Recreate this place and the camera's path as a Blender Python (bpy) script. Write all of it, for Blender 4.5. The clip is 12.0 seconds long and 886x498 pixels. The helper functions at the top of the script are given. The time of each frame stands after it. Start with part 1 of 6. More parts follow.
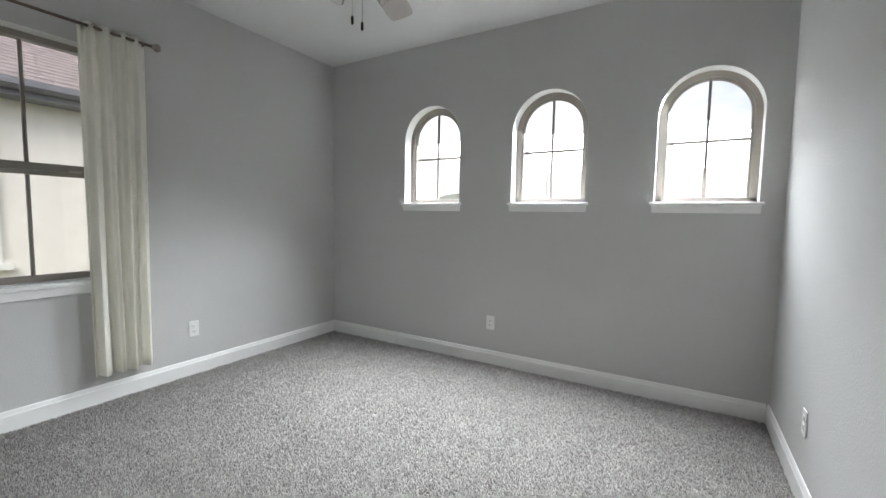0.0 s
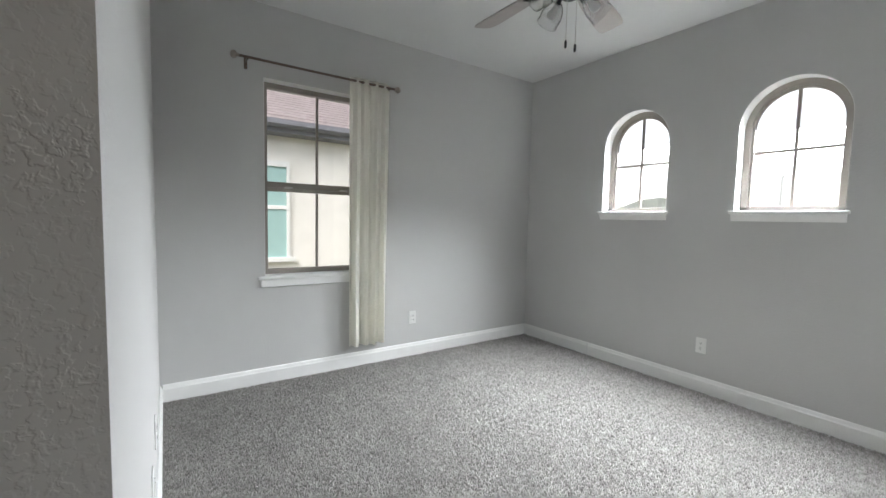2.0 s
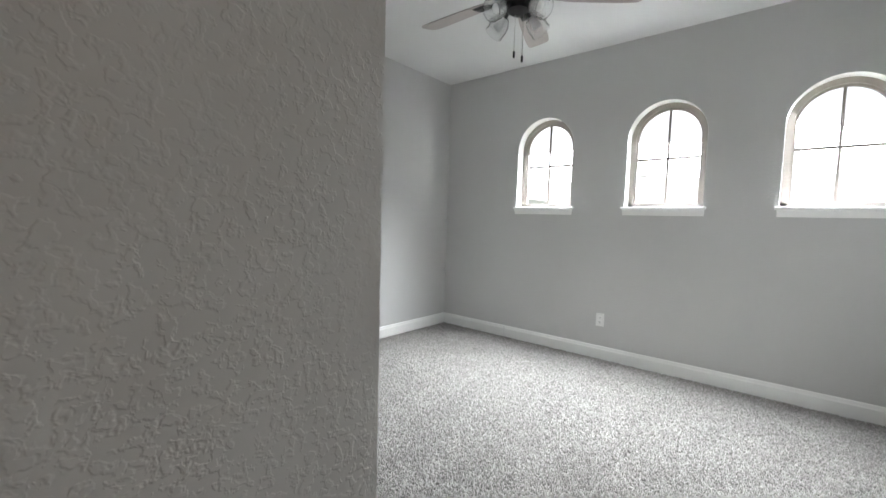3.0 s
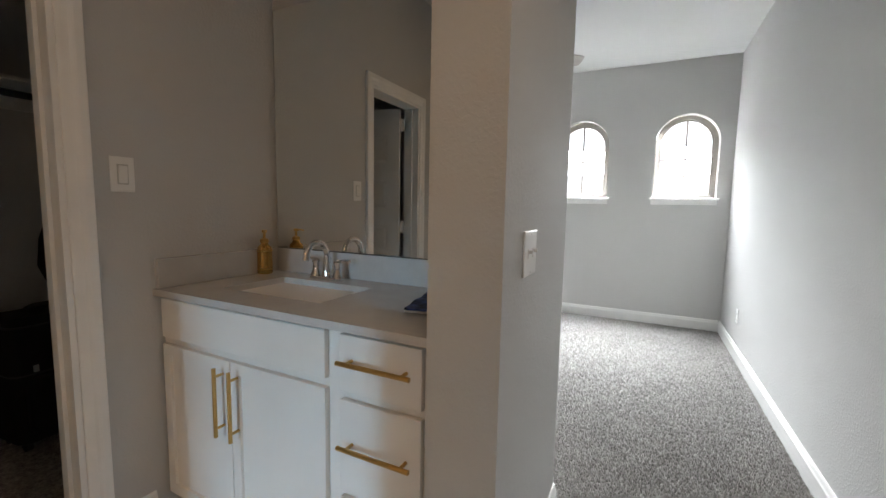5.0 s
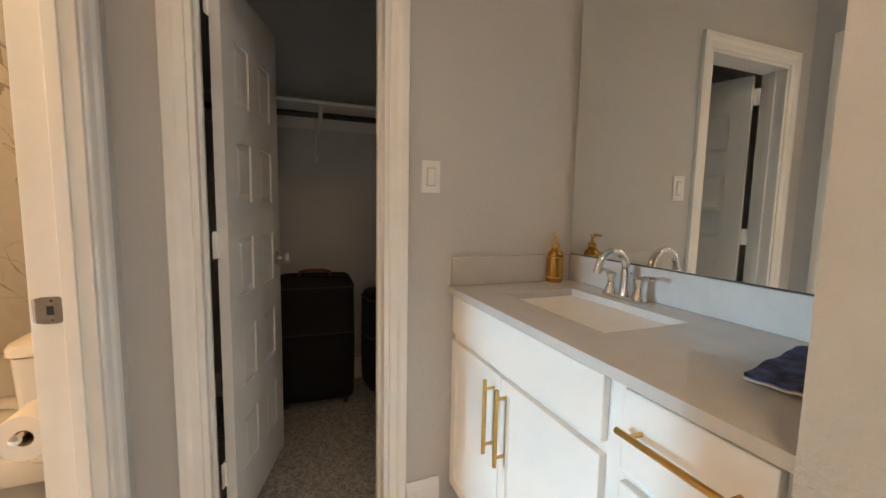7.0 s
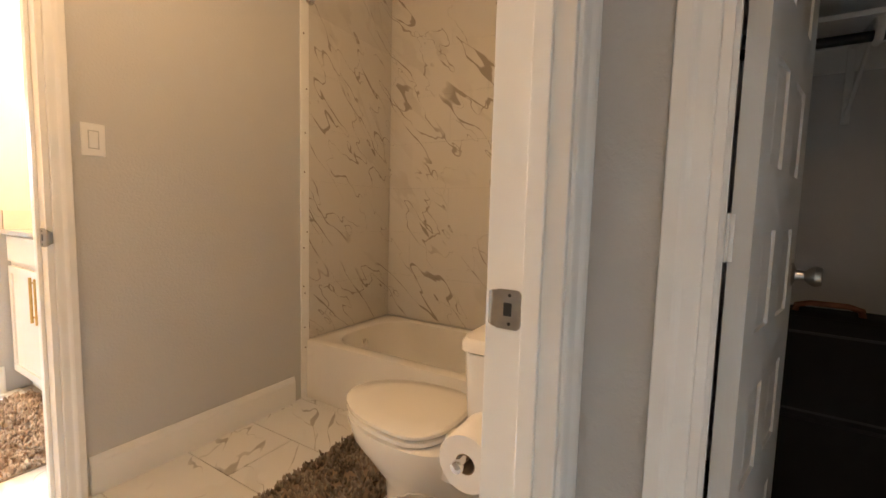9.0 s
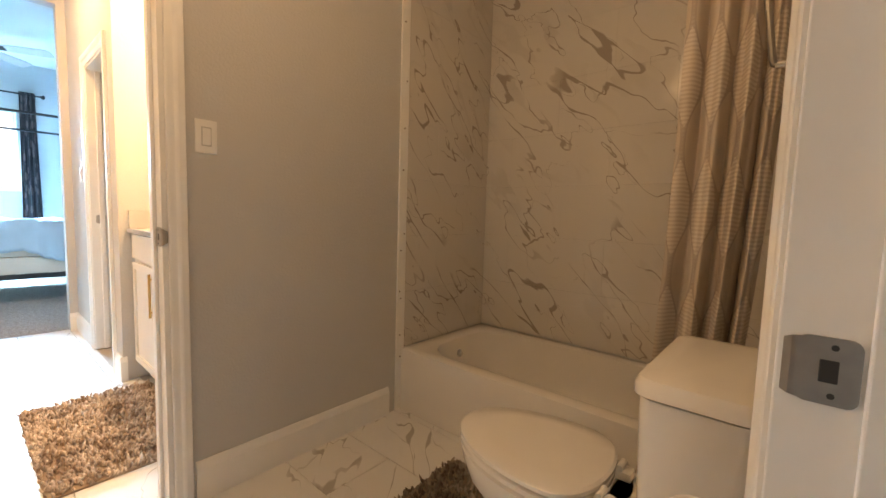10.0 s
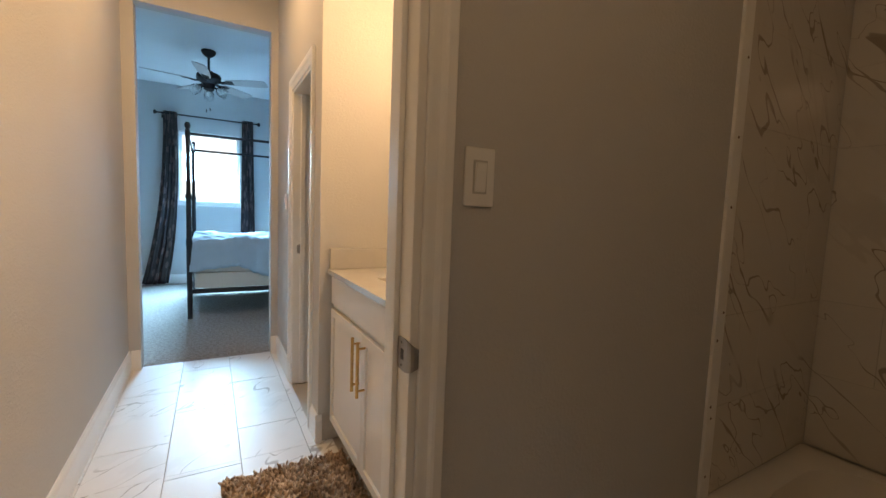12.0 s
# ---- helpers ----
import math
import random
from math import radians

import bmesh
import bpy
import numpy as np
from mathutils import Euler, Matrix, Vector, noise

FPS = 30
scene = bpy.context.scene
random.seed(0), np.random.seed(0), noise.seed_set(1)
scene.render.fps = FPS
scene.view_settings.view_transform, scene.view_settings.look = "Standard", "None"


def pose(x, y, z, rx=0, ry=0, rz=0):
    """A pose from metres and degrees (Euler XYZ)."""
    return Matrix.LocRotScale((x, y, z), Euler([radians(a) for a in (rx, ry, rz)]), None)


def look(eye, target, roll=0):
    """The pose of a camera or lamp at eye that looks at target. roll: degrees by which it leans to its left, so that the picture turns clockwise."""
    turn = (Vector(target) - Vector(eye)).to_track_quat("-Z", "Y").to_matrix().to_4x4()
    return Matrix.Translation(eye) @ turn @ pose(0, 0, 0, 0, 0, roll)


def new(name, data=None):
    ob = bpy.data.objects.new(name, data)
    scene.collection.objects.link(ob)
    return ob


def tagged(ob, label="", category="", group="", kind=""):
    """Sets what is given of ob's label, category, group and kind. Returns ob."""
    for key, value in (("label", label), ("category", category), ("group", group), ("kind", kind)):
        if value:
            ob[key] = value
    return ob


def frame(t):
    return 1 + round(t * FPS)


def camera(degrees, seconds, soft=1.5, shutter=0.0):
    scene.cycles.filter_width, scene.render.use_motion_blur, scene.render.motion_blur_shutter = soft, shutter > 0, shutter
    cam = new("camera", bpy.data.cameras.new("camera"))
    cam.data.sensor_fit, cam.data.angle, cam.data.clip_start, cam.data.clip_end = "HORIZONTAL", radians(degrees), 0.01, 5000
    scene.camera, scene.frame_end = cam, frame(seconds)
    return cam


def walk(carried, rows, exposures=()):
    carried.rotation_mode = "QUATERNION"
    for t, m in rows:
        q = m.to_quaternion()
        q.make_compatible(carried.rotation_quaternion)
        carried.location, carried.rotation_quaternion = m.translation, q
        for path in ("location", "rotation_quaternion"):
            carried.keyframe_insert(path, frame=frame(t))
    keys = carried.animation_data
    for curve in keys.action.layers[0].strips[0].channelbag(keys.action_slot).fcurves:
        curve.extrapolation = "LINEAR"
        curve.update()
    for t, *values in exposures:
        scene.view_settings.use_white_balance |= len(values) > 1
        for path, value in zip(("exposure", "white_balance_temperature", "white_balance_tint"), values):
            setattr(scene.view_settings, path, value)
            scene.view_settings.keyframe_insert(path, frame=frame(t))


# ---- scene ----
cam = camera(94.6, 12.0)
PATH = [
    (0, (-0.03, -0.015, 1.235), (-1.042, 1.703, 1.08), 1.0),
    (0.5, (-0.019, -0.028, 1.233), (-1.292, 1.508, 1.086), 1.1),
    (1, (-0.01, -0.045, 1.244), (-1.483, 1.301, 1.096), 1.2),
    (1.5, (0.008, -0.099, 1.249), (-1.583, 1.105, 1.103), 1.2),
    (2, (-0.003, -0.2, 1.25), (-1.652, 0.923, 1.11), 1.3),
    (2.5, (-0.074, -0.365, 1.217), (-1.622, 0.893, 1.084), 1.3),
    (3, (-0.159, -0.567, 1.191), (-1.444, 0.96, 1.057), 1.7),
    (3.2, (-0.188, -0.686, 1.212), (-1.349, 0.936, 1.068), 1.4),
    (4.8, (-0.211, -1.744, 1.217), (-1.002, 0.082, 1.015), 1.3),
    (5, (-0.255, -1.797, 1.216), (-1.138, -0.014, 1.014), 1.1),
    (5.5, (-0.343, -1.827, 1.21), (-1.499, -0.209, 1.003), 1.0),
    (6, (-0.394, -1.751, 1.188), (-1.808, -0.352, 0.98), 1.0),
    (6.5, (-0.41, -1.62, 1.195), (-2.066, -0.518, 0.986), 1.1),
    (6.7, (-0.412, -1.573, 1.201), (-2.148, -0.601, 0.99), 1.1),
    (8.3, (-0.754, -1.511, 1.169), (-2.672, -2.05, 0.997), 1.2),
    (8.5, (-0.841, -1.586, 1.155), (-2.706, -2.287, 0.979), 1.2),
    (9, (-1.031, -1.813, 1.09), (-2.746, -2.827, 0.921), 1.5),
    (9.5, (-1.095, -1.996, 1.022), (-2.697, -3.182, 0.855), 1.6),
    (10, (-1.117, -2.081, 1.077), (-2.628, -3.38, 0.91), 1.7),
    (10.5, (-1.129, -2.118, 1.19), (-2.53, -3.536, 1.022), 1.9),
    (11, (-1.198, -2.256, 1.246), (-2.424, -3.827, 1.078), 2.0),
    (11.5, (-1.205, -2.569, 1.268), (-2.289, -4.241, 1.099), 2.1),
    (12, (-1.211, -2.99, 1.249), (-2.196, -4.722, 1.08), 2.2),
]
EXPOSURE = [(0, 1.05, 6500, 10), (1.5, 1.22, 6500, 10), (2.5, 1.35, 6500, 10), (3.2, 1.62, 6500, 10), (5.0, 1.85, 6500, 10), (5.5, 2.05, 6700, 10), (6.0, 2.55, 6900, 10), (6.7, 2.95, 7000, 10),
            (8.3, 3.1, 6500, 10), (9.5, 2.5, 6500, 10), (10.5, 2.15, 6600, 10), (11.2, 1.75, 6600, 10), (12.0, 0.75, 6450, 10)]
walk(cam, [(t, look(eye, target, roll)) for t, eye, target, roll in PATH], EXPOSURE)

# ---- world, sun, lamps ----
world = bpy.data.worlds.new("sky")
scene.world = world
world.use_nodes = True
_wn = world.node_tree.nodes
_sky = _wn.new("ShaderNodeTexSky")
_sky.sky_type = "NISHITA"
_sky.sun_disc = False
_sky.sun_elevation = radians(52)
_sky.sun_rotation = radians(150)
_sky.dust_density = 1.5
_wn["Background"].inputs["Strength"].default_value = 0.145
# thin overcast: the blue is washed out, with soft cloud banks
_pale = _wn.new("ShaderNodeHueSaturation")
_pale.inputs["Saturation"].default_value, _pale.inputs["Value"].default_value = 0.25, 1.0
_co = _wn.new("ShaderNodeTexCoord")
_map = _wn.new("ShaderNodeMapping")
_map.inputs["Scale"].default_value = (1.0, 1.0, 3.5)
_cloud = _wn.new("ShaderNodeTexNoise")
_cloud.inputs["Scale"].default_value, _cloud.inputs["Detail"].default_value = 3.0, 5.0
_tone = _wn.new("ShaderNodeMapRange")
_tone.inputs["From Min"].default_value, _tone.inputs["From Max"].default_value = 0.35, 0.65
_tone.inputs["To Min"].default_value, _tone.inputs["To Max"].default_value = 0.72, 1.2
_bank = _wn.new("ShaderNodeVectorMath")
_bank.operation = "SCALE"
_wl = world.node_tree.links
_wl.new(_co.outputs["Generated"], _map.inputs["Vector"])
_wl.new(_map.outputs["Vector"], _cloud.inputs["Vector"])
_wl.new(_cloud.outputs["Fac"], _tone.inputs["Value"])
_wl.new(_sky.outputs["Color"], _pale.inputs["Color"])
_wl.new(_pale.outputs["Color"], _bank.inputs[0])
_wl.new(_tone.outputs["Result"], _bank.inputs["Scale"])
_wl.new(_bank.outputs["Vector"], _wn["Background"].inputs["Color"])

sun = new("sun", bpy.data.lights.new("sun", "SUN"))
sun.data.energy = 1.5
sun.data.angle = radians(45)
sun.data.color = (1.0, 0.96, 0.9)
sun.matrix_world = look((9, -10, 16), (0, 0, 0))


def lamp(name, kind, place, power, colour, size, aim=None):
    data = bpy.data.lights.new(name, kind)
    data.energy, data.color = power, colour
    if kind == "AREA":
        data.shape, data.size = "DISK", size
    else:
        data.shadow_soft_size = size
    ob = new(name, data)
    ob.matrix_world = look(place, aim) if aim else pose(*place)
    return ob


WARM = (1.0, 0.60, 0.285)
DAY = (0.90, 0.95, 1.0)


def window_light(name, place, aim, wide, high, power, colour=DAY):
    """The sky's light through a window's opening, falling inwards and down."""
    data = bpy.data.lights.new(name, "AREA")
    data.shape, data.size, data.size_y = "RECTANGLE", wide, high
    data.energy, data.color, data.spread = power, colour, radians(102)
    ob = new(name, data)
    ob.matrix_world = look(place, aim)


for _x, _to in ((-2.0, -1.95), (-0.955, -1.05), (0.065, -0.35)):
    window_light("arch_daylight", (_x, 3.28, 1.85), (_to, 2.38, 0.65), 0.5, 0.7, 19)
window_light("far_window_daylight", (-1.2, -10.85, 1.95), (-1.2, -9.9, 0.9), 0.8, 0.9, 110, (0.40, 0.72, 1.0))
# unseen fill lamp, added in mid-air to brighten the bath
lamp("bath_fill", "POINT", (-1.50, -2.80, 2.27), 3.3, WARM, 0.12)
# added warm fill for the first hall, with no fixture of its own
lamp("hall_fill", "AREA", (-0.05, -1.50, 2.70), 1.25, (1.0, 0.66, 0.40), 0.3, (-0.05, -1.50, 0))
# bar light over the second vanity, ceiling light of the second hall
lamp("vanity_bulb", "POINT", (-2.05, -4.45, 2.25), 18, WARM, 0.07)
lamp("second_hall_bulb", "AREA", (-1.2, -5.6, 3.0), 8, WARM, 0.4, (-1.2, -5.6, 0))


# ---- materials ----
def material(name, base, rough=0.6, metal=0.0, mottle=0.06, scale=6.0, bump=0.0, bump_scale=90.0, bump_dist=0.002,
             fine=0.0, fine_scale=300.0, detail=3.0, spread=0.0):
    """A Principled surface with two scales of tone, and relief."""
    m = bpy.data.materials.new(name)
    m.use_nodes = True
    nt = m.node_tree
    n, l = nt.nodes, nt.links
    b = n["Principled BSDF"]
    b.inputs["Roughness"].default_value, b.inputs["Metallic"].default_value = rough, metal
    co = n.new("ShaderNodeTexCoord")
    big = n.new("ShaderNodeTexNoise")
    big.inputs["Scale"].default_value, big.inputs["Detail"].default_value = scale, detail
    l.new(co.outputs["Object"], big.inputs["Vector"])
    ramp = n.new("ShaderNodeMapRange")
    ramp.inputs["From Min"].default_value, ramp.inputs["From Max"].default_value = 0.3, 0.7
    ramp.inputs["To Min"].default_value, ramp.inputs["To Max"].default_value = 1 - mottle, 1 + mottle
    l.new(big.outputs["Fac"], ramp.inputs["Value"])
    value = ramp.outputs["Result"]
    if fine:
        small = n.new("ShaderNodeTexNoise")
        small.inputs["Scale"].default_value = fine_scale
        l.new(co.outputs["Object"], small.inputs["Vector"])
        r2 = n.new("ShaderNodeMapRange")
        r2.inputs["From Min"].default_value, r2.inputs["From Max"].default_value = 0.3, 0.7
        r2.inputs["To Min"].default_value, r2.inputs["To Max"].default_value = 1 - fine, 1 + fine
        l.new(small.outputs["Fac"], r2.inputs["Value"])
        mul = n.new("ShaderNodeMath")
        mul.operation = "MULTIPLY"
        l.new(value, mul.inputs[0])
        l.new(r2.outputs["Result"], mul.inputs[1])
        value = mul.outputs[0]
    if spread:
        info = n.new("ShaderNodeObjectInfo")
        r3 = n.new("ShaderNodeMapRange")
        r3.inputs["To Min"].default_value, r3.inputs["To Max"].default_value = 1 - spread, 1 + spread
        l.new(info.outputs["Random"], r3.inputs["Value"])
        mul = n.new("ShaderNodeMath")
        mul.operation = "MULTIPLY"
        l.new(value, mul.inputs[0])
        l.new(r3.outputs["Result"], mul.inputs[1])
        value = mul.outputs[0]
    col = n.new("ShaderNodeVectorMath")
    col.operation = "SCALE"
    col.inputs[0].default_value = base
    l.new(value, col.inputs["Scale"])
    l.new(col.outputs["Vector"], b.inputs["Base Color"])
    if bump:
        rel = n.new("ShaderNodeTexNoise")
        rel.inputs["Scale"].default_value, rel.inputs["Detail"].default_value = bump_scale, 2.0
        l.new(co.outputs["Object"], rel.inputs["Vector"])
        bn = n.new("ShaderNodeBump")
        bn.inputs["Strength"].default_value, bn.inputs["Distance"].default_value = bump, bump_dist
        l.new(rel.outputs["Fac"], bn.inputs["Height"])
        l.new(bn.outputs["Normal"], b.inputs["Normal"])
    return m


def wall_paint(name, base):
    """Grey wall paint over a sprayed knock-down texture: flattened blobs about a centimetre long."""
    m = material(name, base, rough=0.8, mottle=0.02, scale=1.3)
    nt = m.node_tree
    n, l = nt.nodes, nt.links
    co = n.new("ShaderNodeTexCoord")
    rel = n.new("ShaderNodeTexNoise")
    rel.inputs["Scale"].default_value, rel.inputs["Detail"].default_value = 95.0, 2.0
    rel.inputs["Distortion"].default_value = 0.25
    l.new(co.outputs["Object"], rel.inputs["Vector"])
    flat = n.new("ShaderNodeMapRange")
    flat.interpolation_type = "SMOOTHSTEP"
    flat.inputs["From Min"].default_value, flat.inputs["From Max"].default_value = 0.46, 0.62
    l.new(rel.outputs["Fac"], flat.inputs["Value"])
    bn = n.new("ShaderNodeBump")
    bn.inputs["Strength"].default_value, bn.inputs["Distance"].default_value = 0.25, 0.0016
    l.new(flat.outputs["Result"], bn.inputs["Height"])
    l.new(bn.outputs["Normal"], n["Principled BSDF"].inputs["Normal"])
    return m


def marble(name, base, vein, rough, scale, width=0.035, spread=0.0, bold=0.47):
    """White marble-look porcelain: thin dark veins along a warped field, with soft grey clouds; each tile shifted by its own random."""
    m = bpy.data.materials.new(name)
    m.use_nodes = True
    nt = m.node_tree
    n, l = nt.nodes, nt.links
    b = n["Principled BSDF"]
    b.inputs["Roughness"].default_value = rough
    co = n.new("ShaderNodeNewGeometry")
    info = n.new("ShaderNodeObjectInfo")
    shift = n.new("ShaderNodeVectorMath")
    shift.operation = "SCALE"
    shift.inputs[0].default_value = (spread, spread * 0.7, spread * 1.3)
    l.new(info.outputs["Random"], shift.inputs["Scale"])
    add = n.new("ShaderNodeVectorMath")
    l.new(co.outputs["Position"], add.inputs[0])
    l.new(shift.outputs["Vector"], add.inputs[1])
    across = Vector((-1, 1, 1)).normalized()
    dot = n.new("ShaderNodeVectorMath")
    dot.operation = "DOT_PRODUCT"
    dot.inputs[1].default_value = across
    l.new(add.outputs["Vector"], dot.inputs[0])

    def drawn_out(k):
        """The field stretched along the slant that all the veins share."""
        keep = n.new("ShaderNodeVectorMath")
        keep.operation = "SCALE"
        keep.inputs["Scale"].default_value = k
        l.new(add.outputs["Vector"], keep.inputs[0])
        push = n.new("ShaderNodeVectorMath")
        push.operation = "SCALE"
        push.inputs[0].default_value = across * (1 - k)
        l.new(dot.outputs["Value"], push.inputs["Scale"])
        both = n.new("ShaderNodeVectorMath")
        l.new(keep.outputs["Vector"], both.inputs[0])
        l.new(push.outputs["Vector"], both.inputs[1])
        return both

    turn = drawn_out(0.36)
    longer = drawn_out(0.22)

    def veins(field, sc, wide, dist, seed, detail=4.0):
        """Lines along one level of a noise field, whose width swells and dies away."""
        t = n.new("ShaderNodeTexNoise")
        t.inputs["Scale"].default_value, t.inputs["Detail"].default_value = sc, detail
        t.inputs["Distortion"].default_value, t.inputs["Roughness"].default_value = dist, 0.5
        off = n.new("ShaderNodeVectorMath")
        off.inputs[1].default_value = (seed, seed * 2.1, -seed)
        l.new(field.outputs["Vector"], off.inputs[0])
        l.new(off.outputs["Vector"], t.inputs["Vector"])
        sub = n.new("ShaderNodeMath")
        sub.operation = "SUBTRACT"
        sub.inputs[1].default_value = 0.5
        l.new(t.outputs["Fac"], sub.inputs[0])
        ab = n.new("ShaderNodeMath")
        ab.operation = "ABSOLUTE"
        l.new(sub.outputs[0], ab.inputs[0])
        swell = n.new("ShaderNodeMath")
        swell.operation = "MULTIPLY_ADD"
        swell.inputs[1].default_value, swell.inputs[2].default_value = wide, wide * 0.12
        l.new(patches(5.5, 0.46, 0.74, seed + 4.4), swell.inputs[0])
        ratio = n.new("ShaderNodeMath")
        ratio.operation = "DIVIDE"
        l.new(ab.outputs[0], ratio.inputs[0])
        l.new(swell.outputs[0], ratio.inputs[1])
        r = n.new("ShaderNodeMapRange")
        r.interpolation_type = "SMOOTHSTEP"
        r.inputs["From Min"].default_value, r.inputs["From Max"].default_value = 0.45, 1.0
        r.inputs["To Min"].default_value, r.inputs["To Max"].default_value = 1.0, 0.0
        l.new(ratio.outputs[0], r.inputs["Value"])
        return r.outputs["Result"]

    def patches(sc, lo, hi, seed):
        t = n.new("ShaderNodeTexNoise")
        t.inputs["Scale"].default_value, t.inputs["Detail"].default_value = sc, 2.0
        off = n.new("ShaderNodeVectorMath")
        off.inputs[1].default_value = (seed, -seed, seed * 3)
        l.new(add.outputs["Vector"], off.inputs[0])
        l.new(off.outputs["Vector"], t.inputs["Vector"])
        r = n.new("ShaderNodeMapRange")
        r.inputs["From Min"].default_value, r.inputs["From Max"].default_value = lo, hi
        l.new(t.outputs["Fac"], r.inputs["Value"])
        return r.outputs["Result"]

    def times(a, c, k=1.0):
        x = n.new("ShaderNodeMath")
        x.operation = "MULTIPLY"
        l.new(a, x.inputs[0])
        l.new(c, x.inputs[1])
        y = n.new("ShaderNodeMath")
        y.operation = "MULTIPLY"
        y.inputs[1].default_value = k
        l.new(x.outputs[0], y.inputs[0])
        return y.outputs[0]

    strong = times(veins(longer, scale * 1.5, width, 0.12, 3.1, 2.6), patches(2.6, bold, bold + 0.09, 1.7), 0.82)
    thin = times(veins(turn, scale * 1.5, width * 0.6, 0.15, 8.3, 3.0), patches(3.1, bold - 0.01, bold + 0.09, 5.2), 0.75)
    cloud = times(veins(longer, scale * 0.8, width * 3.5, 0.5, 1.3), patches(2.4, 0.46, 0.7, 9.1), 0.22)
    top = n.new("ShaderNodeMath")
    top.operation = "MAXIMUM"
    l.new(strong, top.inputs[0])
    l.new(thin, top.inputs[1])
    top2 = n.new("ShaderNodeMath")
    top2.operation = "MAXIMUM"
    l.new(top.outputs[0], top2.inputs[0])
    l.new(cloud, top2.inputs[1])
    mix = n.new("ShaderNodeMix")
    mix.data_type = "RGBA"
    mix.inputs["A"].default_value, mix.inputs["B"].default_value = (*base, 1), (*vein, 1)
    l.new(top2.outputs[0], mix.inputs["Factor"])
    l.new(mix.outputs["Result"], b.inputs["Base Color"])
    return m


def clear_glass(name, tint=(1, 1, 1), rough=0.0):
    m = bpy.data.materials.new(name)
    m.use_nodes = True
    b = m.node_tree.nodes["Principled BSDF"]
    b.inputs["Base Color"].default_value = (*tint, 1)
    b.inputs["Roughness"].default_value = rough
    b.inputs["IOR"].default_value = 1.45
    b.inputs["Transmission Weight"].default_value = 1.0
    return m


def sheer(name, base, through_share):
    """Thin cloth: diffuse, with light coming through, and a fine weave."""
    m = material(name, base, rough=0.9, mottle=0.05, scale=4, fine=0.06, fine_scale=900)
    nt = m.node_tree
    n, l = nt.nodes, nt.links
    b = n["Principled BSDF"]
    tr = n.new("ShaderNodeBsdfTranslucent")
    tr.inputs["Color"].default_value = (*base, 1)
    mix = n.new("ShaderNodeMixShader")
    mix.inputs["Fac"].default_value = through_share
    l.new(b.outputs[0], mix.inputs[1])
    l.new(tr.outputs[0], mix.inputs[2])
    l.new(mix.outputs[0], n["Material Output"].inputs["Surface"])
    return m


PAINT = wall_paint("grey wall paint", (0.56, 0.557, 0.545))
CEILING = wall_paint("white ceiling paint", (0.70, 0.70, 0.69))
TRIM = material("white trim paint", (0.86, 0.86, 0.84), rough=0.35, mottle=0.02, scale=9, bump=0.05, bump_scale=40)
DOOR = material("white door paint", (0.78, 0.78, 0.76), rough=0.4, mottle=0.02, scale=5, bump=0.08, bump_scale=140, bump_dist=0.0006)
CABINET = material("cream cabinet paint", (0.80, 0.78, 0.74), rough=0.38, mottle=0.02, scale=5, bump=0.04, bump_scale=60)
CARPET = material("grey beige carpet", (0.36, 0.345, 0.325), rough=0.95, mottle=0.30, scale=38, fine=0.35, fine_scale=120, bump=1.0, bump_scale=85, bump_dist=0.012)
QUARTZ = material("white quartz", (0.54, 0.53, 0.51), rough=0.07, mottle=0.04, scale=14, fine=0.03, fine_scale=220)
PORCELAIN = material("white porcelain", (0.83, 0.81, 0.77), rough=0.08, mottle=0.01, scale=3)
ACRYLIC = material("white tub enamel", (0.82, 0.80, 0.76), rough=0.14, mottle=0.015, scale=3)
CHROME = material("chrome", (0.78, 0.78, 0.78), rough=0.035, metal=1.0, mottle=0.02)
STRIKE = material("dark satin nickel", (0.34, 0.32, 0.295), rough=0.35, metal=1.0, mottle=0.1, scale=40)
NICKEL = material("satin nickel", (0.55, 0.53, 0.50), rough=0.3, metal=1.0, mottle=0.05, scale=20)
BRASS = material("brushed brass", (0.56, 0.36, 0.13), rough=0.28, metal=1.0, mottle=0.06, scale=30)
FRAME = material("tan vinyl window frame", (0.31, 0.28, 0.25), rough=0.5, mottle=0.03, scale=8)
PLASTIC = material("white plastic", (0.82, 0.82, 0.80), rough=0.3, mottle=0.01)
# plastic greyed to paint in the shade of the gap round a rocker
GAP_SHADE = material("switch surround with gap shade", (0.52, 0.52, 0.50), rough=0.4)
SHADOW = material("near-black parts and hole shade", (0.03, 0.03, 0.03), rough=0.6)
BLACK_IRON = material("black iron", (0.018, 0.017, 0.018), rough=0.42, metal=0.3, mottle=0.15, scale=25, bump=0.1, bump_scale=120)
BLADE = material("pale grey wood blade", (0.42, 0.38, 0.36), rough=0.45, mottle=0.06, scale=9)
GLASS = clear_glass("window glass")
SHADE_GLASS = clear_glass("frosted lamp glass", (0.95, 0.95, 0.95), 0.18)
SHEER = sheer("ivory sheer cloth", (0.97, 0.96, 0.91), 0.6)
FLOOR_TILE = marble("marble-look floor tile", (0.78, 0.77, 0.75), (0.36, 0.33, 0.30), 0.38, 2.8, 0.024, spread=7.0, bold=0.48)
WALL_TILE = marble("marble-look wall tile", (0.66, 0.63, 0.58), (0.29, 0.243, 0.195), 0.16, 3.8, 0.027, spread=0.0, bold=0.42)
GROUT = material("pale grout", (0.55, 0.53, 0.50), rough=0.9, mottle=0.05)

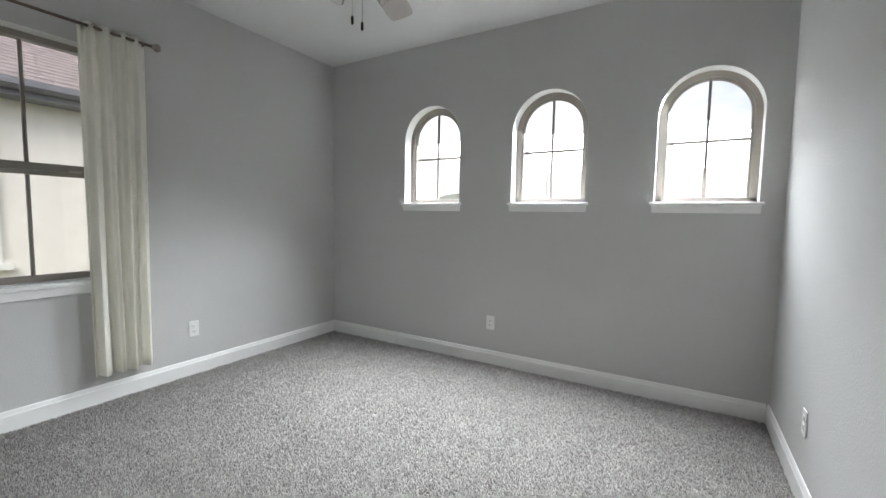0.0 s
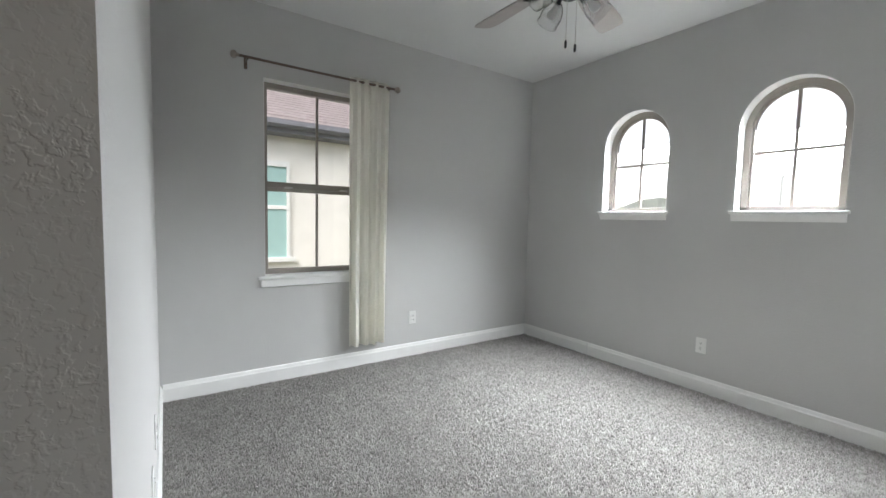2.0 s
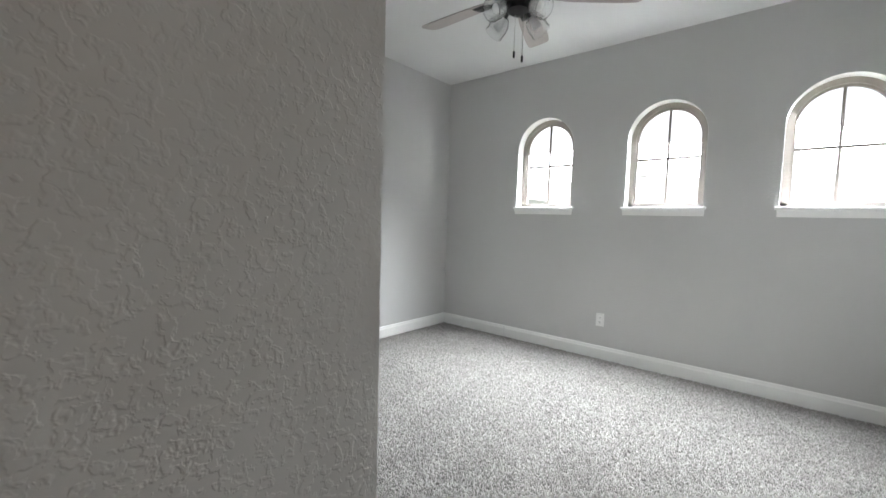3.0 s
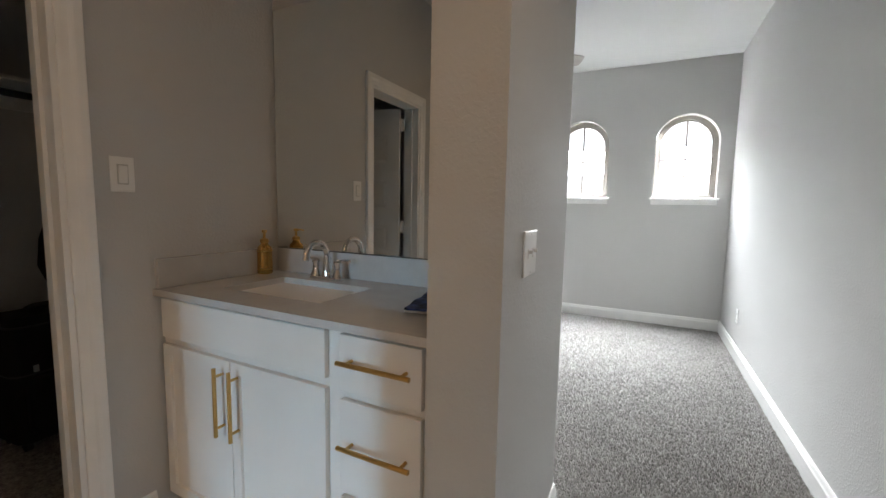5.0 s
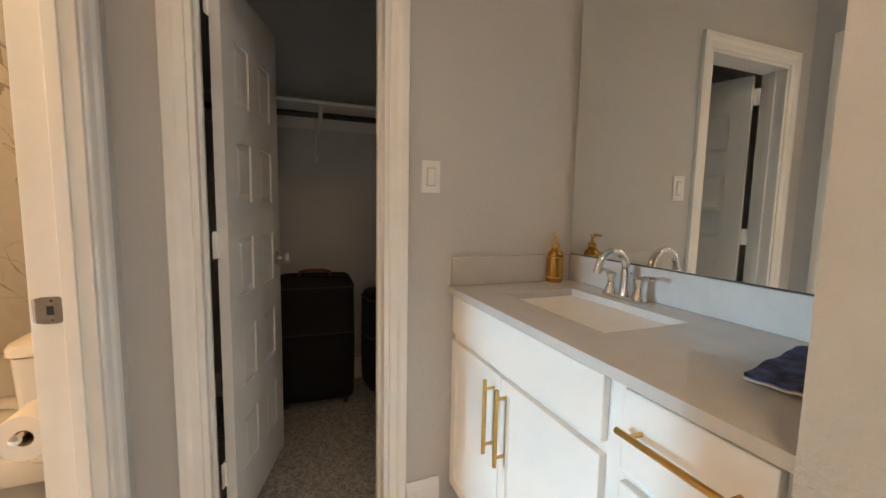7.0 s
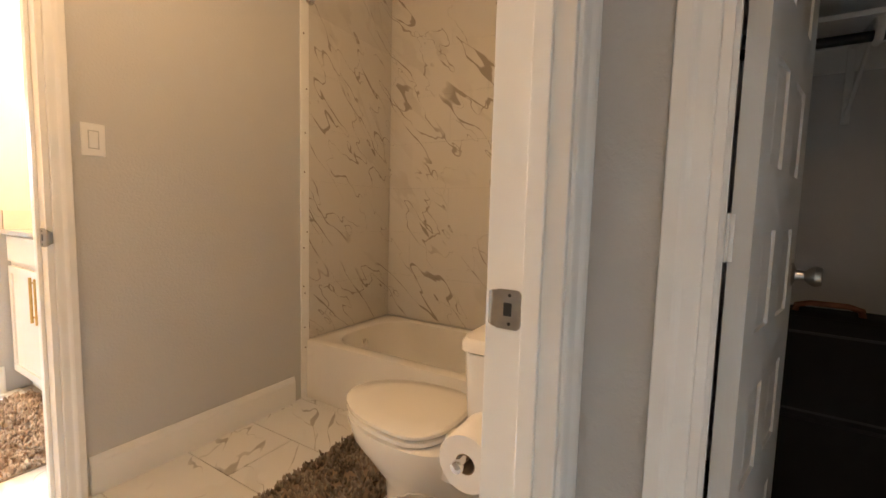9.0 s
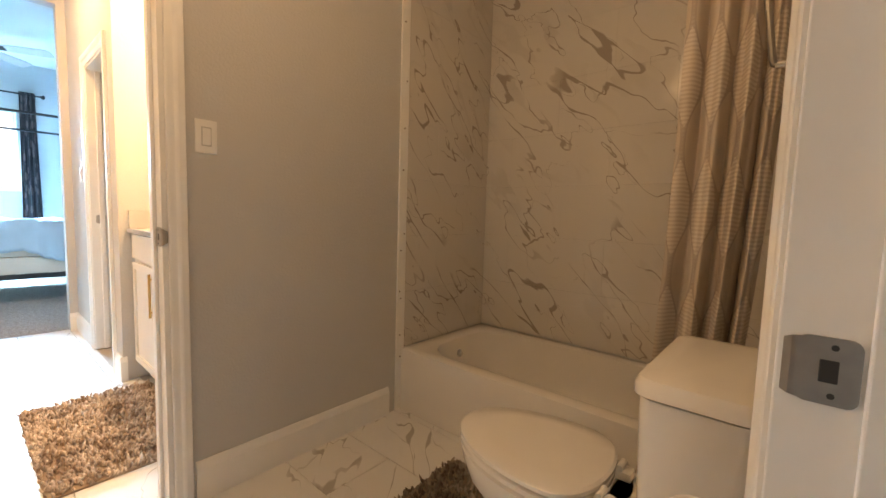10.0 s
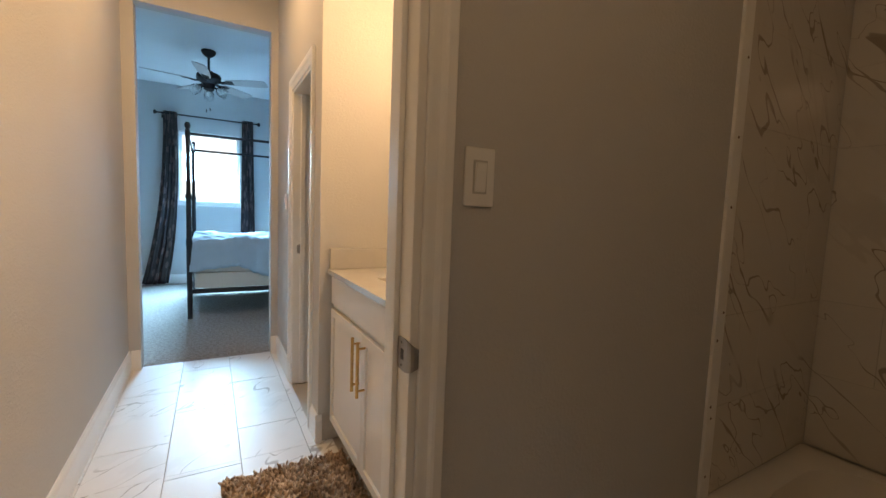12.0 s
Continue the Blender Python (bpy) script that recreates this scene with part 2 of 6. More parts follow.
MIRROR = bpy.data.materials.new("mirror")
MIRROR.use_nodes = True
_b = MIRROR.node_tree.nodes["Principled BSDF"]
_b.inputs["Base Color"].default_value = (0.86, 0.88, 0.86, 1)
_b.inputs["Metallic"].default_value, _b.inputs["Roughness"].default_value = 1.0, 0.01


# ---- mesh helpers ----
def box(bm, x0, y0, z0, x1, y1, z1, bevel=0.0):
    """A box between two corners; bevel rounds its edges."""
    x0, x1, y0, y1, z0, z1 = min(x0, x1), max(x0, x1), min(y0, y1), max(y0, y1), min(z0, z1), max(z0, z1)
    r = bmesh.ops.create_cube(bm, size=1.0, matrix=Matrix.Translation(((x0 + x1) / 2, (y0 + y1) / 2, (z0 + z1) / 2)) @ Matrix.Diagonal((x1 - x0, y1 - y0, z1 - z0, 1)))
    if bevel:
        edges = {e for v in r["verts"] for e in v.link_edges}
        bmesh.ops.bevel(bm, geom=list(edges), offset=bevel, segments=2, profile=0.5, affect="EDGES")


def cyl(bm, a, b, r1, r2=None, seg=16):
    """A round bar from a to b."""
    a, b = Vector(a), Vector(b)
    d = b - a
    m = Matrix.Translation((a + b) / 2) @ d.to_track_quat("Z", "Y").to_matrix().to_4x4()
    bmesh.ops.create_cone(bm, cap_ends=True, segments=seg, radius1=r1, radius2=r1 if r2 is None else r2, depth=d.length, matrix=m)


def lathe(bm, profile, place=(0, 0, 0), seg=24, turn=None):
    """A turned body round z: profile is radius, height."""
    m = Matrix.Translation(place) @ (turn or Matrix.Identity(4))
    rings = []
    for r, z in profile:
        rings.append([bm.verts.new(m @ Vector((r * math.cos(2 * math.pi * i / seg), r * math.sin(2 * math.pi * i / seg), z))) for i in range(seg)])
    for p, q in zip(rings, rings[1:]):
        for i in range(seg):
            bm.faces.new((p[i], p[(i + 1) % seg], q[(i + 1) % seg], q[i]))
    for ring, flip in ((rings[0], True), (rings[-1], False)):
        if profile[0 if flip else -1][0] > 1e-4:
            bm.faces.new(ring[::-1] if flip else ring)


def tube(bm, points, radius, seg=10):
    """A bent round pipe through points."""
    pts = [Vector(p) for p in points]
    rings = []
    side = None
    for i, p in enumerate(pts):
        d = (pts[min(i + 1, len(pts) - 1)] - pts[max(i - 1, 0)]).normalized()
        if side is None:
            side = d.orthogonal().normalized()
        side = (side - d * side.dot(d)).normalized()
        up = d.cross(side)
        r = radius[i] if isinstance(radius, (list, tuple)) else radius
        rings.append([bm.verts.new(p + side * r * math.cos(2 * math.pi * k / seg) + up * r * math.sin(2 * math.pi * k / seg)) for k in range(seg)])
    for p, q in zip(rings, rings[1:]):
        for k in range(seg):
            bm.faces.new((p[k], p[(k + 1) % seg], q[(k + 1) % seg], q[k]))
    bm.faces.new(rings[0][::-1])
    bm.faces.new(rings[-1])


def extrude_outline(bm, outline, axis, a, b):
    """A flat outline of 2D points, drawn out along axis from a to b. Axis x: points are y, z; y: x, z; z: x, y."""
    def at(p, k):
        return {"x": (k, p[0], p[1]), "y": (p[0], k, p[1]), "z": (p[0], p[1], k)}[axis]
    lo = [bm.verts.new(at(p, a)) for p in outline]
    hi = [bm.verts.new(at(p, b)) for p in outline]
    bm.faces.new(lo)
    bm.faces.new(hi[::-1])
    for i in range(len(outline)):
        j = (i + 1) % len(outline)
        bm.faces.new((lo[j], lo[i], hi[i], hi[j]))


def finish(name, bm, mat, smooth=False):
    bmesh.ops.recalc_face_normals(bm, faces=bm.faces)
    data = bpy.data.meshes.new(name)
    bm.to_mesh(data)
    bm.free()
    data.materials.append(mat)
    if smooth:
        data.shade_smooth()
        data.set_sharp_from_angle(angle=radians(35))
    return new(name, data)


def part(name, bm, mat, parent, label="", smooth=False):
    ob = finish(name, bm, mat, smooth)
    ob.parent = parent
    return tagged(ob, label) if label else ob


def thing(name, label, category, group="", place=None):
    ob = new(name)
    if place is not None:
        ob.matrix_world = place
    ob.empty_display_size = 0.1
    return tagged(ob, label, category, group)


def one(name, bm, mat, label, category, group="", kind="", smooth=False):
    return tagged(finish(name, bm, mat, smooth), label, category, group, kind)


def setting(name, bm, mat, label, category, smooth=False):
    return tagged(finish(name, bm, mat, smooth), label, category, kind="structure")


def bar(name, size, mat, parent, bevel=0.0, label="", smooth=False):
    bm = bmesh.new()
    box(bm, *size, bevel=bevel)
    return part(name, bm, mat, parent, label, smooth)


# ---- the large structure ----
CEIL, CEIL2 = 2.74, 3.05
DOOR_H = 2.04
CLOSET_H = 1.965


def wall(name, label, axis, face0, face1, a, b, top, holes=(), z0=0.0):
    """A straight wall along axis from a to b, between the planes face0 and face1, with square holes (from, to, bottom, top)."""
    bm = bmesh.new()

    def block(p, q, lo, hi):
        if q - p > 1e-4 and hi - lo > 1e-4:
            if axis == "x":
                box(bm, p, face0, lo, q, face1, hi)
            else:
                box(bm, face0, p, lo, face1, q, hi)
    at = a
    for p, q, lo, hi in sorted(holes):
        block(at, p, z0, top)
        block(p, q, z0, lo)
        block(p, q, hi, top)
        at = q
    block(at, b, z0, top)
    bmesh.ops.remove_doubles(bm, verts=bm.verts, dist=1e-5)
    return setting(name, bm, PAINT, label, "wall")


# three arched windows of the north wall: centre, half width, sill, spring and crown heights
ARCHES = [-2.0, -0.955, 0.065]
ARCH_W, ARCH_SILL, ARCH_SPRING = 0.288, 1.36, 1.922


def arch_points(cx, w, spring, n=20):
    return [(cx + w * math.cos(math.pi * i / n), spring + w * math.sin(math.pi * i / n)) for i in range(n + 1)]


def north_wall():
    bm = bmesh.new()
    x = -3.35
    for cx in ARCHES:
        box(bm, x, 3.1, 0, cx - ARCH_W, 3.25, CEIL)
        box(bm, cx - ARCH_W, 3.1, 0, cx + ARCH_W, 3.25, ARCH_SILL)
        pts = arch_points(cx, ARCH_W, ARCH_SPRING)
        for (xa, za), (xb, zb) in zip(pts, pts[1:]):
            extrude_outline(bm, [(xa, za), (xb, zb), (xb, CEIL), (xa, CEIL)], "y", 3.1, 3.25)
        x = cx + ARCH_W
    box(bm, x, 3.1, 0, 0.625, 3.25, CEIL)
    bmesh.ops.remove_doubles(bm, verts=bm.verts, dist=1e-5)
    setting("wall_north", bm, PAINT, "pale grey textured bedroom wall with three arched openings", "wall")


north_wall()
WIN_Y0, WIN_Y1, WIN_Z0, WIN_Z1 = 0.40, 1.235, 0.81, 2.235
wall("wall_west", "pale grey textured wall with a bedroom window opening", "y", -3.35, -3.2, -1.965, 3.1, CEIL, [(WIN_Y0, WIN_Y1, WIN_Z0, WIN_Z1)])
wall("wall_east", "plain pale grey textured wall of bedroom and hall", "y", 0.475, 0.625, -2.085, 3.1, CEIL)
wall("wall_south", "pale grey wall between bedroom and vanity", "x", -0.405, -0.25, -3.2, -0.52, CEIL)
wall("wall_stub", "short grey wall beside the vanity with a switch", "y", -0.70, -0.52, -0.976, -0.405, CEIL)
wall("wall_closet", "grey wall with the walk-in closet doorway", "y", -1.948, -1.828, -1.965, -0.405, CEIL, [(-1.785, -1.19, 0, CLOSET_H)])
wall("wall_bath_north", "grey wall with the bath doorway", "x", -2.085, -1.965, -3.545, 0.475, CEIL, [(-1.655, -0.87, 0, DOOR_H)])
wall("wall_bath_west", "wall behind the bathtub tile", "y", -3.545, -3.395, -3.675, -2.085, CEIL)
wall("wall_bath_south", "grey bath wall with a doorway and a switch", "x", -3.80, -3.675, -3.545, -0.67, CEIL2, [(-1.553, -0.79, 0, DOOR_H)])
wall("wall_hall_east", "plain warm-lit wall of bath and second hall", "y", -0.67, -0.55, -6.69, -2.085, CEIL2)
wall("wall_alcove_west", "wall behind the second vanity", "y", -2.42, -2.30, -5.26, -3.80, CEIL2)
wall("wall_alcove_south", "end wall of the second vanity alcove", "x", -5.26, -5.141, -2.30, -1.82, CEIL2)
wall("wall_closet_second", "wall with the second closet doorway", "y", -1.82, -1.70, -6.69, -5.141, CEIL2, [(-5.97, -5.37, 0, DOOR_H)])
wall("wall_bedroom_opening", "wall with the wide opening to the second bedroom", "x", -6.81, -6.69, -3.25, 0.85, CEIL2, [(-1.645, -0.745, 0, 2.66)])
BED_S = -10.6
W2 = (-1.625, -0.785, 1.31, 2.38)
wall("wall_bedroom_south", "blue-lit far bedroom wall with a window opening", "x", BED_S - 0.15, BED_S, -3.25, 0.85, CEIL2, [W2])
wall("wall_bedroom_west", "plain wall of the second bedroom", "y", -3.37, -3.25, BED_S - 0.15, -6.69, CEIL2)
wall("wall_bedroom_east", "plain wall of the second bedroom", "y", 0.85, 0.97, BED_S - 0.15, -6.69, CEIL2)
wall("wall_closet_back", "back wall of the second closet", "y", -2.9, -2.78, -6.69, -5.26, CEIL2)
wall("wall_closet_side", "side wall of the second closet", "x", -5.38, -5.26, -2.78, -1.82, CEIL2)


def slab(name, label, category, x0, y0, x1, y1, z0, z1, mat):
    bm = bmesh.new()
    box(bm, x0, y0, z0, x1, y1, z1)
    return setting(name, bm, mat, label, category)


slab("ceiling_bedroom", "smooth white bedroom ceiling", "ceiling", -3.2, -0.25, 0.475, 3.1, CEIL, CEIL + 0.12, CEILING)
slab("ceiling_hall", "white ceiling over the vanity hall", "ceiling", -3.2, -1.965, 0.475, -0.25, CEIL + 0.002, CEIL + 0.122, CEILING)
slab("ceiling_bath", "white bath ceiling", "ceiling", -3.395, -3.675, -0.67, -2.085, CEIL - 0.004, CEIL + 0.118, CEILING)
slab("ceiling_hall_second", "white ceiling over the second hall", "ceiling", -2.9, -6.69, -0.67, -3.80, CEIL2, CEIL2 + 0.12, CEILING)
slab("ceiling_bedroom_second", "white ceiling of the second bedroom", "ceiling", -3.25, BED_S, 0.85, -6.81, CEIL2, CEIL2 + 0.12, CEILING)

slab("floor_base", "pale grout bed between the floor tiles", "floor", -3.395, -6.74, 0.475, -0.99, -0.1, -0.006, GROUT)
slab("floor_carpet", "looped grey-beige bedroom carpet", "carpet", -3.2, -0.99, 0.475, 3.1, -0.1, 0.0, CARPET)
slab("floor_closet", "grey carpet on the closet floor", "carpet", -3.2, -1.965, -1.90, -0.405, -0.1, 0.004, CARPET)
slab("floor_carpet_second", "pale grey carpet of the second bedroom", "carpet", -3.25, BED_S, 0.85, -6.74, -0.1, 0.0, CARPET)

# ---- trim: baseboards, casings, jambs ----
BB_H, BB_T = 0.15, 0.015


def baseboard(axis, plane, side, a, b, high=BB_H):
    """A moulded baseboard on a wall's face: side is +1 or -1, the way that the wall faces."""
    bm = bmesh.new()
    prof = [(0, 0), (BB_T, 0), (BB_T, high - 0.03), (BB_T * 0.75, high - 0.022), (BB_T * 0.55, high - 0.008), (BB_T * 0.3, high), (0, high)]
    pts = [(plane + side * (u + 0.0005), z) for u, z in prof]
    if axis == "x":
        lo = [bm.verts.new((a, p, z)) for p, z in pts]
        hi = [bm.verts.new((b, p, z)) for p, z in pts]
    else:
        lo = [bm.verts.new((p, a, z)) for p, z in pts]
        hi = [bm.verts.new((p, b, z)) for p, z in pts]
    bm.faces.new(lo)
    bm.faces.new(hi[::-1])
    for i in range(len(pts)):
        j = (i + 1) % len(pts)
        bm.faces.new((lo[j], lo[i], hi[i], hi[j]))
    return setting("baseboard", bm, TRIM, "white moulded baseboard along the wall", "baseboard")


for spec in (("x", 3.1, -1, -3.184, 0.459, 0.126), ("y", -3.2, 1, -0.234, 3.1, 0.126), ("y", 0.475, -1, -1.97, 3.1, 0.126), ("x", -0.25, 1, -3.184, -0.504, 0.126),
             ("y", -0.52, 1, -0.976, -0.25), ("x", -0.976, -1, -0.70, -0.504), ("y", -1.828, 1, -1.122, -0.99), ("y", -1.828, 1, -1.95, -1.851),
             ("x", -1.965, 1, -1.812, -1.735), ("x", -1.965, 1, -0.785, 0.459),
             ("x", -3.675, 1, -2.55, -1.62), ("x", -2.085, -1, -2.62, -1.735), ("y", -0.67, -1, -3.66, -2.13), ("x", -3.675, 1, -0.705, -0.685),
             ("y", -0.67, -1, -6.69, -3.815), ("x", -6.69, 1, -0.745, -0.685), ("x", -6.69, 1, -1.70, -1.645),
             ("y", -1.70, 1, -6.675, -6.055), ("y", -1.70, 1, -5.285, -5.141), ("x", -5.141, 1, -1.72, -1.685),
             ("x", BED_S, 1, -3.235, 0.835), ("y", -3.25, 1, BED_S, -6.81), ("y", 0.85, -1, BED_S, -6.81),
             ("y", -3.2, 1, -1.97, -0.42), ("x", -0.405, -1, -3.184, -1.948)):
    baseboard(*spec)


def casing(name, label, axis, plane, side, a, b, top, depth, w=0.075, stop=(0.40, 0.66)):
    """A doorway's trim: jambs and head through the wall (depth), with a stop, and a stepped casing on the face."""
    root = tagged(new(name), label, "door frame", kind="structure")
    t = 0.018

    def place(bm, u0, v0, z0, u1, v1, z1, bevel=0.0):
        if axis == "x":
            box(bm, u0, v0, z0, u1, v1, z1, bevel)
        else:
            box(bm, v0, u0, z0, v1, u1, z1, bevel)
    profile = [(0.0, 0.0), (0.0, 0.93), (0.03, 1.0), (0.36, 1.0), (0.46, 0.90), (0.58, 0.66), (0.66, 0.62), (0.86, 0.56), (0.95, 0.50), (1.0, 0.38), (1.0, 0.0)]

    def run(name, ends):
        """One length of moulded casing, mitred at the corners."""
        bm = bmesh.new()
        rings = []
        for end in ends:
            ring = []
            for k, th in profile:
                u, z = end(w * (1 - k))
                v = plane + side * t * th
                ring.append(bm.verts.new((u, v, z) if axis == "x" else (v, u, z)))
            rings.append(ring)
        for i in range(len(profile) - 1):
            bm.faces.new((rings[0][i], rings[0][i + 1], rings[1][i + 1], rings[1][i]))
        bmesh.ops.recalc_face_normals(bm, faces=bm.faces)
        part(name, bm, TRIM, root)
    run("side_casing", (lambda o: (a - o, 0.002), lambda o: (a - o, top + o)))
    run("head_casing", (lambda o: (a - o, top + o), lambda o: (b + o, top + o)))
    run("side_casing", (lambda o: (b + o, top + o), lambda o: (b + o, 0.002)))
    if depth:
        for u0, u1 in ((a, a + 0.018), (b - 0.018, b)):
            bm = bmesh.new()
            place(bm, u0, plane + side * 0.002, 0.002, u1, plane - side * (depth + 0.002), top, 0.002)
            s = 0.012
            v0, v1 = plane - side * depth * stop[0], plane - side * depth * stop[1]
            place(bm, u0 + (0.018 if u0 == a else -s), v0, 0.002, u1 + (s if u0 == a else -0.018), v1, top - 0.018, 0.002)
            part("jamb", bm, TRIM, root)
        bm = bmesh.new()
        place(bm, a, plane + side * 0.002, top - 0.018, b, plane - side * (depth + 0.002), top, 0.002)
        part("head_jamb", bm, TRIM, root)
    return root


CLOSET_FRAME = casing("door_1", "white painted closet door frame", "y", -1.828, 1, -1.785, -1.19, CLOSET_H, 0.12, 0.064)
BATH_FRAME = casing("door_2", "white painted bath door frame with strike plate", "x", -1.965, 1, -1.655, -0.87, DOOR_H, 0.12, stop=(0.24, 0.48))
HALL_FRAME = casing("door_3", "white painted doorway trim between bath and second hall", "x", -3.675, 1, -1.553, -0.79, DOOR_H, 0.125, 0.055)
CLOSET2_FRAME = casing("door_4", "white painted frame of the second closet", "y", -1.70, 1, -5.97, -5.37, DOOR_H, 0.12)
casing("door_5", "white casing on the hall side of the bath doorway", "x", -3.80, -1, -1.553, -0.79, DOOR_H, 0)
casing("door_6", "white casing on the bath side of the doorway", "x", -2.085, -1, -1.655, -0.87, DOOR_H, 0)


# ---- windows ----
def pane_of(parent, name, outline, axis, at, mat=GLASS):
    bm = bmesh.new()
    extrude_outline(bm, outline, axis, at, at + 0.004)
    ob = part(name, bm, mat, parent)
    ob.visible_shadow = False
    return ob


def arched_window(i, cx):
    root = tagged(new(f"window_{i}"), "arched tan-framed window with four panes and white sill", "window", kind="structure")
    y0, y1 = 3.195, 3.235
    w_out, w_in = ARCH_W, ARCH_W - 0.042

    def ring(w0, w1, ya, yb, name, z0):
        bm = bmesh.new()
        outer = [(cx + w0, z0)] + arch_points(cx, w0, ARCH_SPRING, 24) + [(cx - w0, z0)]
        inner = [(cx + w1, z0)] + arch_points(cx, w1, ARCH_SPRING, 24) + [(cx - w1, z0)]
        vs = [[bm.verts.new((p[0], y, p[1])) for p in line] for line in (outer, inner) for y in (ya, yb)]
        of, ob_, nf, nb = vs
        for j in range(len(outer) - 1):
            bm.faces.new((of[j], of[j + 1], nf[j + 1], nf[j]))
            bm.faces.new((ob_[j], nb[j], nb[j + 1], ob_[j + 1]))
            bm.faces.new((nf[j], nf[j + 1], nb[j + 1], nb[j]))
            bm.faces.new((of[j], ob_[j], ob_[j + 1], of[j + 1]))
        return part(name, bm, FRAME, root)
    ring(w_out - 0.001, w_in, y0, y1, "window_frame", ARCH_SILL)
    ring(w_in, w_in - 0.016, y0 + 0.012, y1, "sash_bead", ARCH_SILL + 0.03)
    bar("bottom_rail", (cx - w_out + 0.001, y0, ARCH_SILL + 0.001, cx + w_out - 0.001, y1, ARCH_SILL + 0.035), FRAME, root, 0.003)
    mid = 1.762
    bar("muntin", (cx - 0.009, 3.212, ARCH_SILL + 0.035, cx + 0.009, 3.232, ARCH_SPRING + w_in - 0.012), FRAME, root)
    bar("muntin", (cx - w_in + 0.01, 3.2115, mid - 0.009, cx + w_in - 0.01, 3.2315, mid + 0.009), FRAME, root)
    g = w_in - 0.004
    for sgn in (1, -1):
        pane_of(root, "pane", [(cx + sgn * 0.009, ARCH_SILL + 0.03), (cx + sgn * g, ARCH_SILL + 0.03), (cx + sgn * g, mid), (cx + sgn * 0.009, mid)], "y", 3.22)
        arc = [(cx + sgn * g * math.cos(math.pi / 2 * k / 12), ARCH_SPRING + g * math.sin(math.pi / 2 * k / 12)) for k in range(13)]
        pane_of(root, "pane", [(cx + sgn * 0.009, mid), (cx + sgn * g, mid)] + arc[:-1] + [(cx + sgn * 0.009, ARCH_SPRING + g)], "y", 3.22)
    bm = bmesh.new()
    box(bm, cx - ARCH_W - 0.022, 3.068, ARCH_SILL - 0.020, cx + ARCH_W + 0.022, 3.099, ARCH_SILL, 0.006)
    box(bm, cx - ARCH_W + 0.001, 3.099, ARCH_SILL - 0.001, cx + ARCH_W - 0.001, 3.195, ARCH_SILL + 0.002)
    pts = [(-0.026, 0), (-0.026, -0.008), (-0.021, -0.014), (-0.014, -0.036), (-0.009, -0.050), (0, -0.050), (0, 0)]
    lo = [(cx - ARCH_W - 0.008, 3.099 + p, ARCH_SILL - 0.020 + q) for p, q in pts]
    a = [bm.verts.new(v) for v in lo]
    b = [bm.verts.new((2 * cx - v[0], v[1], v[2])) for v in lo]
    bm.faces.new(a)
    bm.faces.new(b[::-1])
    for j in range(len(a)):
        bm.faces.new((a[j - 1], a[j], b[j], b[j - 1]))
    part("window_sill", bm, TRIM, root, "white moulded sill and apron")
    # smooth white lining of the opening
    bm = bmesh.new()
    outer = [(cx + ARCH_W, ARCH_SILL)] + arch_points(cx, ARCH_W, ARCH_SPRING, 24) + [(cx - ARCH_W, ARCH_SILL)]
    inner = [(cx + ARCH_W - 0.003, ARCH_SILL)] + arch_points(cx, ARCH_W - 0.003, ARCH_SPRING, 24) + [(cx - ARCH_W + 0.003, ARCH_SILL)]
    for j in range(len(outer) - 1):
        q = [outer[j], outer[j + 1], inner[j + 1], inner[j]]
        lo = [bm.verts.new((p[0], 3.098, p[1])) for p in q]
        hi = [bm.verts.new((p[0], 3.196, p[1])) for p in q]
        bm.faces.new(lo)
        bm.faces.new(hi[::-1])
        for m in range(4):
            bm.faces.new((lo[m], lo[m - 1], hi[m - 1], hi[m]))
    part("lining", bm, TRIM, root, "white painted reveal")


for i, cx in enumerate(ARCHES, 1):
    arched_window(i, cx)


